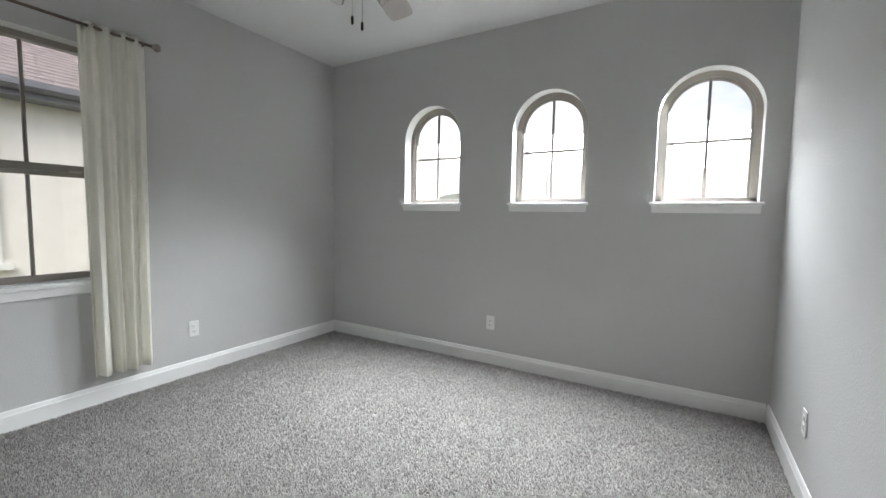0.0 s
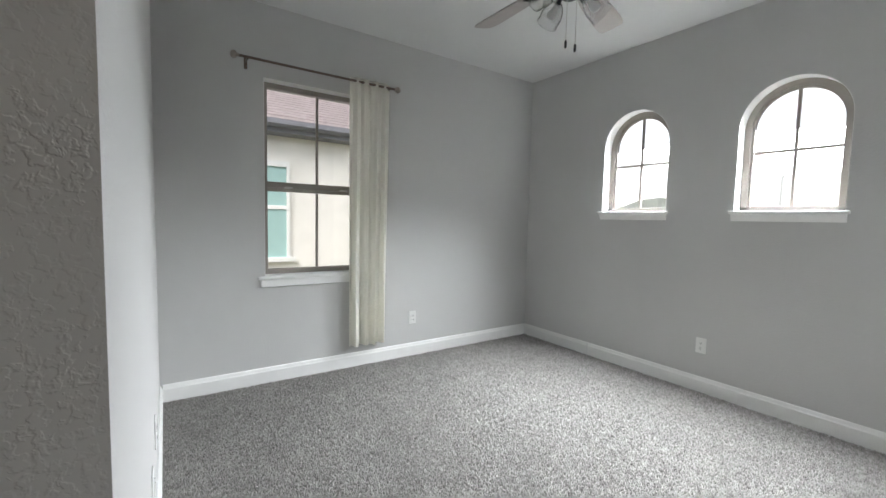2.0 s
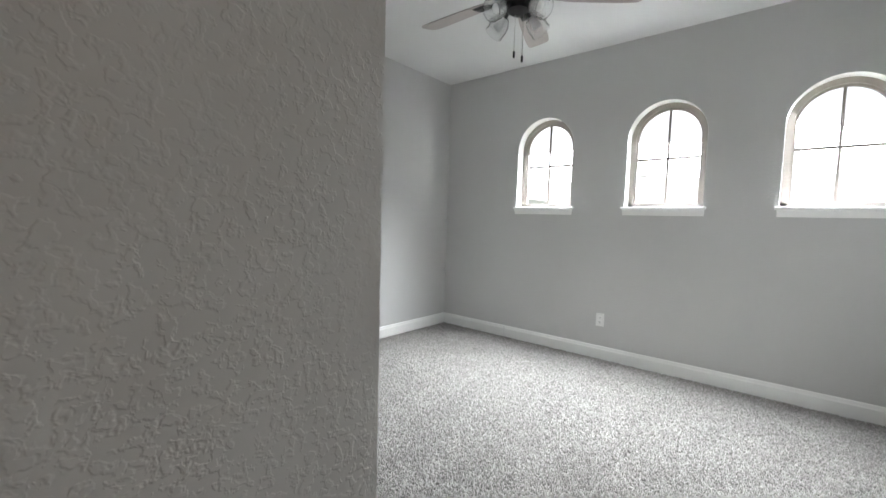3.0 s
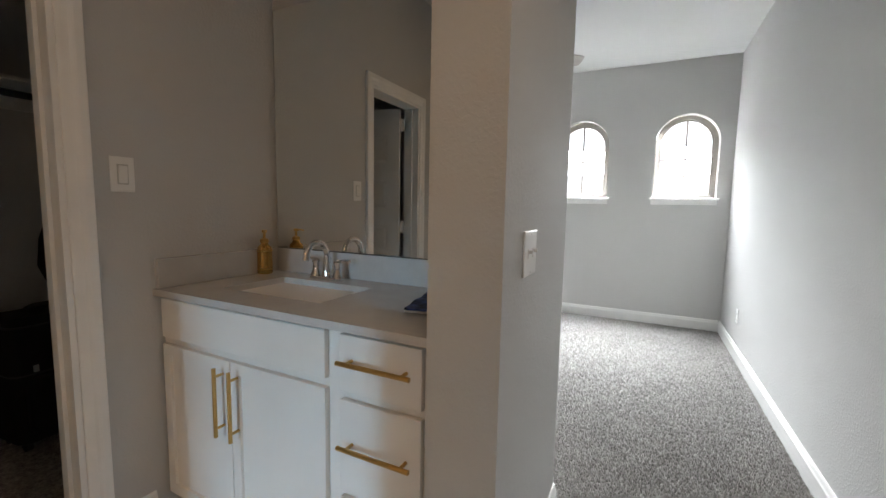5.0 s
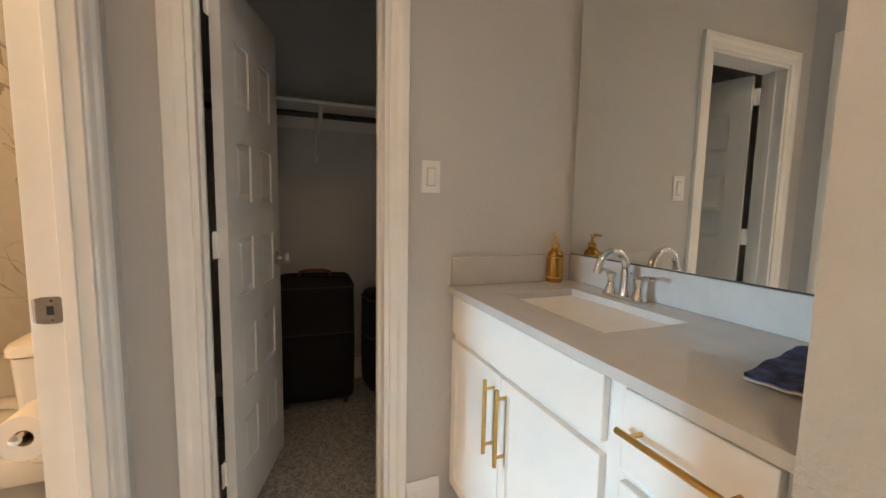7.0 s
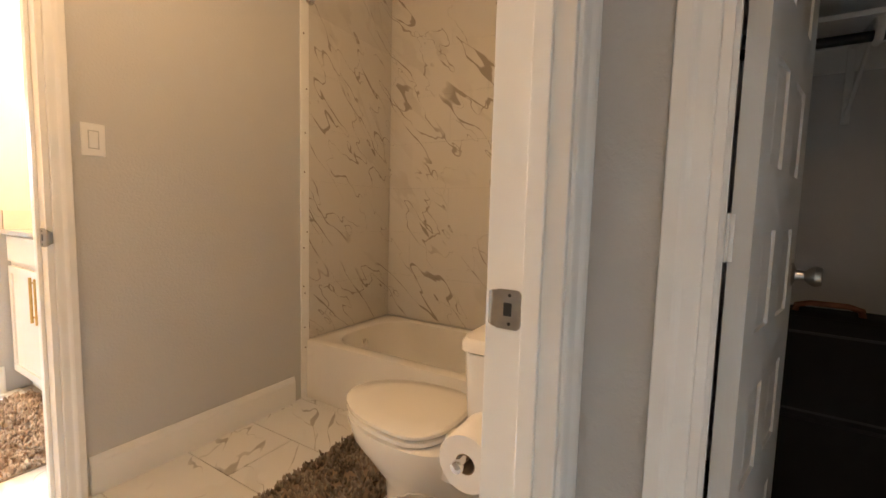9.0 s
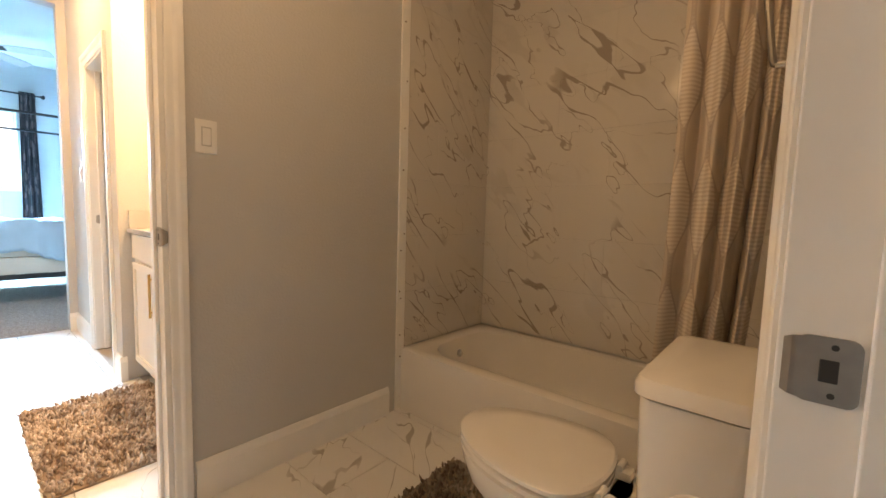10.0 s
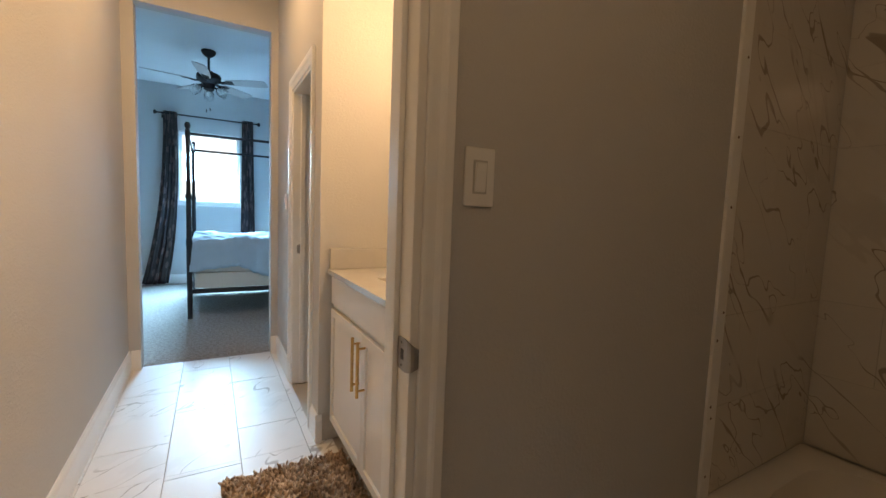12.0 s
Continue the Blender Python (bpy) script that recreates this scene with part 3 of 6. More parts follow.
def sash_window(i, label, axis, plane, side, a, b, z0, z1, rail, inset=0.1, plain=False):
    """A single-hung window in an opening; plane is the inner wall face, side the way it faces the room."""
    root = tagged(new(f"window_{i}"), label, "window", kind="structure")

    tone = TRIM if plain else FRAME

    def b3(name, u0, u1, d0, d1, za, zb, mat=tone, bevel=0.002, lab=""):
        v0, v1 = plane - side * d0, plane - side * d1
        size = (u0, v0, za, u1, v1, zb) if axis == "x" else (v0, u0, za, v1, u1, zb)
        return bar(name, size, mat, root, bevel, lab)
    f = 0.04
    b3("frame_side", a + 0.001, a + f, inset - 0.01, 0.145, z0, z1)
    b3("frame_side", b - f, b - 0.001, inset - 0.01, 0.145, z0, z1)
    b3("frame_head", a + f, b - f, inset - 0.01, 0.145, z1 - f, z1 - 0.001)
    b3("frame_bottom", a + f, b - f, inset - 0.01, 0.145, z0 + 0.001, z0 + f)
    if not plain:
        b3("meeting_rail", a + f, b - f, inset, 0.14, rail - 0.022, rail + 0.022)
        b3("check_rail", a + f, b - f, inset - 0.012, inset + 0.02, rail - 0.05, rail - 0.024)
    for za, zb in () if plain else ((z0 + f, rail - 0.05), (rail + 0.022, z1 - f)):
        b3("muntin", (a + b) / 2 - 0.009, (a + b) / 2 + 0.009, inset + 0.012, inset + 0.03, za, zb)
    for u in () if plain else (a + f + 0.12, b - f - 0.2):
        b3("sash_lock", u, u + 0.06, inset - 0.026, inset - 0.005, rail - 0.024, rail - 0.012, NICKEL, 0.003, "small metal sash lock")
    for za, zb in ((z0 + f, rail), (rail, z1 - f)):
        for u0, u1 in ((a + f, (a + b) / 2), ((a + b) / 2, b - f)):
            v = plane - side * (inset + 0.02)
            pane_of(root, "pane", [(u0, za), (u1, za), (u1, zb), (u0, zb)], "y" if axis == "x" else "x", v)
    b3("window_sill", a - 0.05, b + 0.05, -0.035, -0.001, z0 - 0.024, z0 + 0.001, TRIM, 0.006, "white painted sill")
    b3("sill_top", a + 0.001, b - 0.001, 0.0, inset - 0.01, z0, z0 + 0.004, TRIM, 0.0, "white painted sill")
    b3("apron", a - 0.03, b + 0.03, -0.018, -0.001, z0 - 0.08, z0 - 0.024, TRIM, 0.006, "white moulded apron")
    b3("lining", a, a + 0.003, -0.001, inset - 0.01, z0, z1, TRIM, 0.0, "white painted reveal")
    b3("lining", b - 0.003, b, -0.001, inset - 0.01, z0, z1, TRIM, 0.0, "white painted reveal")
    b3("lining", a + 0.003, b - 0.003, -0.001, inset - 0.01, z1 - 0.003, z1, TRIM, 0.0, "white painted reveal")
    return root


sash_window(4, "single-hung tan-framed window with grilles and white sill", "y", -3.2, 1, WIN_Y0, WIN_Y1, WIN_Z0, WIN_Z1, 1.49)
sash_window(5, "bright window with white sill in the second bedroom", "x", BED_S, 1, W2[0], W2[1], W2[2], W2[3], 1.84, plain=True)


# ---- bedroom: fan, curtain, plates ----
def loft(bm, rings, close_bottom=True, close_top=True):
    """Joins rings of equally many points into a skin."""
    vs = [[bm.verts.new(p) for p in r] for r in rings]
    n = len(vs[0])
    for p, q in zip(vs, vs[1:]):
        for i in range(n):
            bm.faces.new((p[i], p[(i + 1) % n], q[(i + 1) % n], q[i]))
    if close_bottom:
        bm.faces.new(vs[0][::-1])
    if close_top:
        bm.faces.new(vs[-1])


def round_rect(cx, cy, hx, hy, r, z, n=6):
    out = []
    for k, (sx, sy) in enumerate(((1, 1), (-1, 1), (-1, -1), (1, -1))):
        for i in range(n + 1):
            a = math.pi / 2 * (k + i / n)
            out.append((cx + sx * (hx - r) + r * math.cos(a), cy + sy * (hy - r) + r * math.sin(a), z))
    return out


def egg(cx, cy, hx, front, back, z, n=32, square=2.0):
    """An egg outline that points to -y."""
    out = []
    for i in range(n):
        a = 2 * math.pi * i / n
        c, s = math.cos(a), math.sin(a)
        px = hx * math.copysign(abs(c) ** (2 / square), c)
        out.append((cx + px, cy + (back if s > 0 else front) * math.copysign(abs(s) ** (2 / (square + (0.8 if s > 0 else 0))), s), z))
    return out


def ceiling_fan(label, centre, top, drop, metal, turn, shades=3, shade_turn=30):
    """A five-blade fan: canopy, rod, motor, irons and blades, a light kit with glass shades, and two pull chains."""
    root = thing("ceiling_fan", label, "ceiling fan", place=pose(centre[0], centre[1], top))
    z = -drop
    bm = bmesh.new()
    lathe(bm, [(0.0, 0.0), (0.075, 0.0), (0.078, -0.02), (0.06, -0.05), (0.025, -0.075), (0.0, -0.078)])
    part("canopy", bm, metal, root, smooth=True)
    bm = bmesh.new()
    cyl(bm, (0, 0, -0.06), (0, 0, z + 0.10), 0.013)
    part("downrod", bm, metal, root, smooth=True)
    bm = bmesh.new()
    lathe(bm, [(0.0, z + 0.12), (0.04, z + 0.12), (0.06, z + 0.10), (0.115, z + 0.085), (0.13, z + 0.06), (0.13, z + 0.02), (0.11, z - 0.005), (0.07, z - 0.03), (0.055, z - 0.07), (0.058, z - 0.09), (0.03, z - 0.11), (0.0, z - 0.112)], seg=32)
    part("motor", bm, metal, root, smooth=True)
    for k in range(5):
        a = radians(turn + 72 * k)
        spin = Matrix.Rotation(a, 4, "Z")
        tilt = Matrix.Translation((0, 0, z)) @ spin @ Matrix.Rotation(radians(-13), 4, "X")
        bm = bmesh.new()
        outline = [(0.20, -0.048), (0.30, -0.062), (0.56, -0.074), (0.63, -0.070), (0.660, -0.058), (0.668, 0.0), (0.664, 0.058), (0.64, 0.070), (0.56, 0.074), (0.30, 0.062), (0.20, 0.048)]
        extrude_outline(bm, outline, "z", -0.003, 0.004)
        bm.transform(tilt)
        part("blade", bm, BLADE, root, "pale grey-brown wooden blade")
        bm = bmesh.new()
        tube(bm, [(0.09, 0.0, 0.0), (0.15, 0.012, -0.012), (0.20, 0.02, -0.006), (0.27, 0.03, -0.006)], [0.012, 0.009, 0.008, 0.006], 8)
        tube(bm, [(0.09, 0.0, 0.0), (0.15, -0.012, -0.012), (0.20, -0.02, -0.006), (0.27, -0.03, -0.006)], [0.012, 0.009, 0.008, 0.006], 8)
        box(bm, 0.20, -0.04, -0.008, 0.28, 0.04, -0.003, 0.002)
        bm.transform(tilt)
        part("blade_iron", bm, metal, root, smooth=True)
    for k in range(shades):
        a = radians(shade_turn + 360 / shades * k)
        lean = Matrix.Translation((0, 0, z - 0.075)) @ Matrix.Rotation(a, 4, "Z")
        bm = bmesh.new()
        tube(bm, [(0.04, 0, 0), (0.075, 0, 0.004), (0.095, 0, -0.015)], 0.011, 8)
        bm.transform(lean)
        arm = part("lamp_arm", bm, metal, root, smooth=True)
        bm = bmesh.new()
        prof = [(0.022, 0.0), (0.034, -0.012), (0.05, -0.04), (0.056, -0.07), (0.052, -0.095), (0.056, -0.11), (0.0535, -0.11), (0.0495, -0.095), (0.0535, -0.07), (0.0475, -0.04), (0.0315, -0.012), (0.0195, -0.002)]
        lathe(bm, prof, turn=lean @ Matrix.Translation((0.095, 0, -0.012)) @ Matrix.Rotation(radians(-58), 4, "Y"))
        part("glass_shade", bm, SHADE_GLASS, arm, "clear ribbed bell-shaped glass shade", smooth=True)
        bm = bmesh.new()
        lathe(bm, [(0.0, 0.0), (0.012, -0.006), (0.014, -0.03), (0.026, -0.055), (0.024, -0.075), (0.0, -0.085)], turn=lean @ Matrix.Translation((0.095, 0, -0.012)) @ Matrix.Rotation(radians(-58), 4, "Y"), seg=14)
        part("bulb", bm, PLASTIC, arm, "unlit white bulb", smooth=True)
    for dx, dy, low in ((-0.010, -0.006, z - 0.30), (0.028, 0.016, z - 0.325)):
        bm = bmesh.new()
        cyl(bm, (dx, dy, z - 0.10), (dx, dy, low), 0.0016, seg=6)
        chain = part("pull_chain", bm, NICKEL, root)
        bm = bmesh.new()
        lathe(bm, [(0.0, low), (0.004, low), (0.006, low - 0.008), (0.006, low - 0.03), (0.004, low - 0.036), (0.0, low - 0.037)], (dx, dy, 0), 10)
        part("pull_knob", bm, SHADOW, chain, "small black pull knob", smooth=True)
    return root


ceiling_fan("five-blade ceiling fan with clear glass lamp shades and black motor", (-1.352, 1.417), CEIL, 0.315, BLACK_IRON, 35.5, 4, 75.6)
ceiling_fan("black ceiling fan with pale blades above the canopy bed", (-1.2, -8.7), CEIL2, 0.35, BLACK_IRON, 10)


def hanging_cloth(bm, line, z_top, z_low, waves, depth, flare=1.0, rows=26, cols=90, lean=0.0, seed=0, sweep=0.0, bunch=1.0):
    """A pleated cloth along the line (start, end) in plan: pleats deepen and spread downwards."""
    a, b = Vector((*line[0], 0)), Vector((*line[1], 0))
    along = (b - a)
    side = Vector((-along.y, along.x, 0)).normalized()
    grid = []
    for j in range(rows + 1):
        v = j / rows
        row = []
        for i in range(cols + 1):
            u = i / cols
            w = noise.noise((u * 4 + seed, v * 0.8, seed)) * 0.6
            ph = 2 * math.pi * waves * u ** bunch + w * 2.2 + 0.5 * math.sin(3 * u + seed) * v
            d = depth * (0.45 + 0.55 * v) * (math.sin(ph) + 0.35 * math.sin(2.3 * ph + seed))
            wide = 0.5 + (u - 0.5) * (1 + (flare - 1) * v ** 1.5)
            p = a + along * wide + side * (d + lean * v ** 2) + along.normalized() * sweep * v ** 2.5
            low = z_low + 0.012 * noise.noise((u * 7, seed, 3.0))
            row.append(bm.verts.new((p.x, p.y, z_top + (low - z_top) * v)))
        grid.append(row)
    for j in range(rows):
        for i in range(cols):
            bm.faces.new((grid[j][i], grid[j][i + 1], grid[j + 1][i + 1], grid[j + 1][i]))


def thicken(ob, t):
    mod = ob.modifiers.new("cloth", "SOLIDIFY")
    mod.thickness = t
    return ob


def curtain_rod(label, axis, line, z, wall_at, mat, knob_mat, radius=0.009):
    """A rod between two ends with finials, on brackets from the wall."""
    root = thing("curtain_rod", label, "curtain rod")
    (x0, y0), (x1, y1) = line
    bm = bmesh.new()
    cyl(bm, (x0, y0, z), (x1, y1, z), radius, seg=14)
    part("rod", bm, mat, root, smooth=True)
    d = (Vector((x1, y1, 0)) - Vector((x0, y0, 0))).normalized()
    for p, s in ((Vector((x0, y0, z)), -1), (Vector((x1, y1, z)), 1)):
        bm = bmesh.new()
        m = (d * s).to_track_quat("Z", "Y").to_matrix().to_4x4()
        lathe(bm, [(radius * 0.9, 0.0), (radius * 1.6, 0.004), (radius * 1.1, 0.01), (radius * 2.6, 0.022), (radius * 3.0, 0.034), (radius * 2.2, 0.05), (0.0, 0.056)], p, 16, m)
        part("finial", bm, knob_mat, root, smooth=True)
        q = p - d * s * 0.05
        bm = bmesh.new()
        if axis == "y":
            cyl(bm, (q.x, q.y, z - 0.012), (wall_at, q.y, z - 0.012), 0.006)
            box(bm, wall_at, q.y - 0.011, z - 0.06, wall_at + 0.004, q.y + 0.011, z + 0.02, 0.001)
            box(bm, q.x - 0.008, q.y - 0.006, z - 0.018, q.x + 0.012, q.y + 0.006, z - 0.008)
        else:
            cyl(bm, (q.x, q.y, z - 0.012), (q.x, wall_at, z - 0.012), 0.006)
            box(bm, q.x - 0.011, wall_at, z - 0.06, q.x + 0.011, wall_at + 0.004, z + 0.02, 0.001)
        part("bracket", bm, mat, root)
    return root


ROD = material("brown metal rod", (0.16, 0.12, 0.10), rough=0.4, metal=0.6)
KNOB = material("grey-beige finial", (0.36, 0.31, 0.27), rough=0.45, mottle=0.15, scale=40)
curtain_rod("thin brown curtain rod with round finials above the window", "y", ((-3.125, 0.235), (-3.125, 1.40)), 2.325, -3.2, ROD, KNOB)
bm = bmesh.new()
hanging_cloth(bm, ((-3.125, 1.015), (-3.125, 1.365)), 2.35, 0.20, 4.3, 0.03, 0.92, seed=2)
thicken(one("sheer_curtain", bm, SHEER, "sheer ivory curtain panel gathered on the rod", "curtain", smooth=True), 0.0012)


def wall_plate(name, label, category, place, facing, gangs=1, style="rocker"):
    """A cover plate on a wall; facing is the degrees that its front is turned to (0: towards -y)."""
    root = thing(name, label, category, place=pose(*place, 0, 0, facing))
    w = 0.036 + 0.023 * (gangs - 1)
    bm = bmesh.new()
    box(bm, -w, -0.006, -0.058, w, -0.0005, 0.058, 0.003)
    part("cover_plate", bm, PLASTIC, root)
    for g in range(gangs):
        cx = (g - (gangs - 1) / 2) * 0.046
        bm = bmesh.new()
        if style == "rocker":
            box(bm, cx - 0.0165, -0.0075, -0.033, cx + 0.0165, -0.005, 0.033, 0.001)
            part("switch_surround", bm, GAP_SHADE, root)
            bm = bmesh.new()
            box(bm, cx - 0.013, -0.011, -0.029, cx + 0.013, -0.006, 0.029, 0.002)
            bm.transform(Matrix.Translation((0, -0.0075, 0)) @ Matrix.Rotation(radians(3), 4, "X") @ Matrix.Translation((0, 0.0075, 0)))
            part("rocker", bm, PLASTIC, root)
        elif style == "toggle":
            box(bm, cx - 0.0055, -0.008, -0.012, cx + 0.0055, -0.005, 0.012, 0.001)
            box(bm, cx - 0.0035, -0.018, 0.0, cx + 0.0035, -0.007, 0.009, 0.001)
            part("toggle", bm, PLASTIC, root)
        else:
            for cz in (-0.0195, 0.0195):
                bm2 = bmesh.new()
                box(bm2, cx - 0.0165, -0.0085, cz - 0.014, cx + 0.0165, -0.005, cz + 0.014, 0.003)
                face = part("socket", bm2, PLASTIC, root)
                # raised black pieces paint the shade inside the slots
                bm2 = bmesh.new()
                box(bm2, cx - 0.0075, -0.0092, cz - 0.004, cx - 0.0055, -0.008, cz + 0.006)
                box(bm2, cx + 0.0055, -0.0092, cz - 0.004, cx + 0.0075, -0.008, cz + 0.005)
                cyl(bm2, (cx, -0.0092, cz - 0.009), (cx, -0.008, cz - 0.009), 0.0025, seg=8)
                part("slots", bm2, SHADOW, face, "dark socket slots")
            bm.free()
    for cz in (-0.048, 0.048):
        bm = bmesh.new()
        cyl(bm, (0, -0.0068, cz), (0, -0.0055, cz), 0.0028, seg=8)
        part("screw", bm, PLASTIC, root)
    return root


G = "white outlets in the grey bedroom"
wall_plate("wall_outlet", "white duplex outlet below the arched windows", "outlet", (-1.39, 3.1, 0.36), 0, style="outlet")["group"] = G
wall_plate("wall_outlet", "white duplex outlet beside the sheer curtain", "outlet", (-3.2, 1.655, 0.36), 90, style="outlet")["group"] = G
wall_plate("wall_outlet", "white duplex outlet on the plain side wall", "outlet", (0.475, 2.30, 0.36), -90, style="outlet")["group"] = G
wall_plate("wall_outlet", "white duplex outlet on the wall behind the vanity", "outlet", (-1.90, -0.25, 0.40), 180, style="outlet")["group"] = G
wall_plate("wall_outlet", "white cable plate beside an outlet", "outlet", (-1.50, -0.25, 0.40), 180, style="rocker")["group"] = G
wall_plate("light_switch", "white double toggle switch on the short wall", "switch", (-0.52, -0.77, 1.105), 90, gangs=2, style="toggle")
wall_plate("light_switch", "white rocker switch beside the closet door", "switch", (-1.828, -1.04, 1.305), 90)
wall_plate("light_switch", "white rocker switch on the bath wall", "switch", (-1.675, -3.675, 1.325), 180)
wall_plate("light_switch", "white switch beside the second closet door", "switch", (-1.70, -6.25, 1.30), 90)

# thin white strip where two lengths of baseboard meet
bm = bmesh.new()
box(bm, -2.372, 3.0805, 0.004, -2.354, 3.0845, 0.135, 0.001)
one("baseboard_joint", bm, PLASTIC, "white upright strip at a joint in the bedroom baseboard", "trim")


# ---- doors' hardware and the closet ----
def panel_door(label, place, width, height, knob_z):
    """A ten-panel leaf, hinged at its own origin and reaching along +x; the latch side carries a knob on each face."""
    root = thing("closet_door", label, "door", place=place)
    t = 0.035
    bm = bmesh.new()
    box(bm, 0.002, -t + 0.007, 0.012, width, -0.007, height, 0.0)
    cols = ((0.095, width / 2 - 0.05), (width / 2 + 0.05, width - 0.095))
    rows = 5
    pitch = (height - 0.25) / rows
    zs = [(0.19 + pitch * r, 0.19 + pitch * r + pitch - 0.13) for r in range(rows)]
    for y0, y1 in ((-t, -t + 0.007), (-0.007, 0.0)):
        xs = [0.002, cols[0][0], cols[0][1], cols[1][0], cols[1][1], width]
        for k in (0, 2, 4):
            box(bm, xs[k], y0, 0.012, xs[k + 1], y1, height)
        zz = [0.012] + [v for p in zs for v in p] + [height]
        for k in range(0, len(zz), 2):
            for c in cols:
                box(bm, c[0], y0, zz[k], c[1], y1, zz[k + 1])
    part("leaf", bm, DOOR, root)
    for c in cols:
        for z0, z1 in zs:
            for y0, yo in ((-t + 0.002, -1), (-0.002, 1)):
                bm = bmesh.new()
                face = y0
                back = y0 - yo * 0.005
                o = [(c[0] + 0.004, z0 + 0.004), (c[1] - 0.004, z0 + 0.004), (c[1] - 0.004, z1 - 0.004), (c[0] + 0.004, z1 - 0.004)]
                m = 0.026
                q = [(c[0] + m, z0 + m), (c[1] - m, z0 + m), (c[1] - m, z1 - m), (c[0] + m, z1 - m)]
                lo = [bm.verts.new((p[0], back, p[1])) for p in o]
                hi = [bm.verts.new((p[0], face, p[1])) for p in q]
                bm.faces.new(hi)
                for k in range(4):
                    bm.faces.new((lo[k], lo[(k + 1) % 4], hi[(k + 1) % 4], hi[k]))
                part("raised_panel", bm, DOOR, root)
    for side in (-1, 1):
        y = -t if side < 0 else 0.0
        bm = bmesh.new()
        k = width - 0.06
        turn = Matrix.Rotation(radians(90 if side < 0 else -90), 4, "X")
        lathe(bm, [(0.0, 0.0), (0.03, 0.0), (0.031, 0.006), (0.014, 0.012), (0.011, 0.03), (0.022, 0.04), (0.027, 0.052), (0.022, 0.064), (0.0, 0.067)], (k, y, knob_z), 20, turn)
        part("knob", bm, NICKEL, root, "satin nickel round knob", smooth=True)
    for z in (0.25, 1.06, 1.83):
        bm = bmesh.new()
        cyl(bm, (-0.004, -0.002, z - 0.045), (-0.004, -0.002, z + 0.045), 0.006, seg=10)
        box(bm, -0.028, -0.001, z - 0.045, 0.004, 0.002, z + 0.045)
        part("hinge", bm, TRIM, root, "white painted hinge")
    return root


panel_door("white ten-panel closet door standing open into the closet", pose(-1.966, -1.742, 0, 0, 0, 180 - 16.5), 0.56, 1.94, 0.955)


def strike(parent, place, facing, flip=False):
    """A strike plate with a curved lip, screwed into a jamb."""
    m = pose(*place, 0, 0, facing) @ Matrix.Rotation(math.pi if flip else 0.0, 4, "Y")
    bm = bmesh.new()
    outline = round_rect(0, 0, 0.023, 0.032, 0.009, 0)
    extrude_outline(bm, [(p[0], p[1]) for p in outline], "y", -0.003, 0.0)
    # the lip curls round the edge of the jamb
    bend = [(-0.020, 0.0, 0.030), (-0.027, 0.0006, 0.029), (-0.033, 0.003, 0.026), (-0.037, 0.008, 0.022), (-0.038, 0.014, 0.019)]
    for (xa, ya, ha), (xb, yb, hb) in zip(bend, bend[1:]):
        q = [bm.verts.new(p) for p in ((xa, ya - 0.003, -ha), (xb, yb - 0.003, -hb), (xb, yb - 0.003, hb), (xa, ya - 0.003, ha), (xa, ya, -ha), (xb, yb, -hb), (xb, yb, hb), (xa, ya, ha))]
        for f in ((0, 1, 2, 3), (7, 6, 5, 4), (0, 4, 5, 1), (1, 5, 6, 2), (2, 6, 7, 3), (3, 7, 4, 0)):
            bm.faces.new([q[i] for i in f])
    bm.transform(m)
    plate = part("strike_plate", bm, STRIKE, parent, "satin nickel strike plate")
    # a raised black box paints the shade inside the latch hole
    bm = bmesh.new()
    box(bm, -0.006, -0.0036, -0.011, 0.008, -0.002, 0.011, 0.001)
    for z in (-0.023, 0.023):
        cyl(bm, (0.004, -0.0036, z), (0.004, -0.002, z), 0.003, seg=8)
    bm.transform(m)
    part("latch_hole", bm, SHADOW, plate, "dark latch hole and screws")


strike(BATH_FRAME, (-1.637, -2.049, 0.942), 90)
strike(HALL_FRAME, (-1.535, -3.699, 0.975), 90, True)
strike(CLOSET2_FRAME, (-1.76, -5.952, 0.97), 180)

SHELF_W = material("white shelf board", (0.74, 0.74, 0.72), rough=0.5, mottle=0.02)
shelf = thing("closet_shelf", "white closet shelf with a dark hanging rod", "shelf")
bar("board", (-3.2, -1.962, 1.76, -2.89, -0.408, 1.778), SHELF_W, shelf, 0.002)
bar("cleat", (-3.2, -1.962, 1.67, -3.182, -0.408, 1.76), SHELF_W, shelf, 0.002)
bm = bmesh.new()
cyl(bm, (-2.93, -1.962, 1.705), (-2.93, -0.408, 1.705), 0.017, seg=16)
part("hanging_rod", bm, BLACK_IRON, shelf, "dark metal hanging rod", smooth=True)
for y in (-1.32, -0.62):
    bm = bmesh.new()
    box(bm, -3.18, y - 0.012, 1.746, -2.91, y + 0.012, 1.759, 0.002)
    box(bm, -3.181, y - 0.012, 1.47, -3.17, y + 0.012, 1.759, 0.002)
    tube(bm, [(-3.175, y, 1.50), (-3.05, y, 1.63), (-2.95, y, 1.745)], 0.007, 8)
    tube(bm, [(-2.915, y, 1.75), (-2.905, y, 1.715), (-2.912, y, 1.688), (-2.935, y, 1.682)], 0.012, 8)
    part("shelf_bracket", bm, SHELF_W, shelf, "white metal bracket")

LUGGAGE = material("black ballistic cloth", (0.007, 0.007, 0.008), rough=0.9, mottle=0.2, scale=8, bump=0.25, bump_scale=400, bump_dist=0.0005)
ZIP = material("dark grey zip tape", (0.03, 0.03, 0.032), rough=0.6)
ORANGE = material("worn orange handle wrap", (0.17, 0.06, 0.025), rough=0.7, mottle=0.2, scale=30)


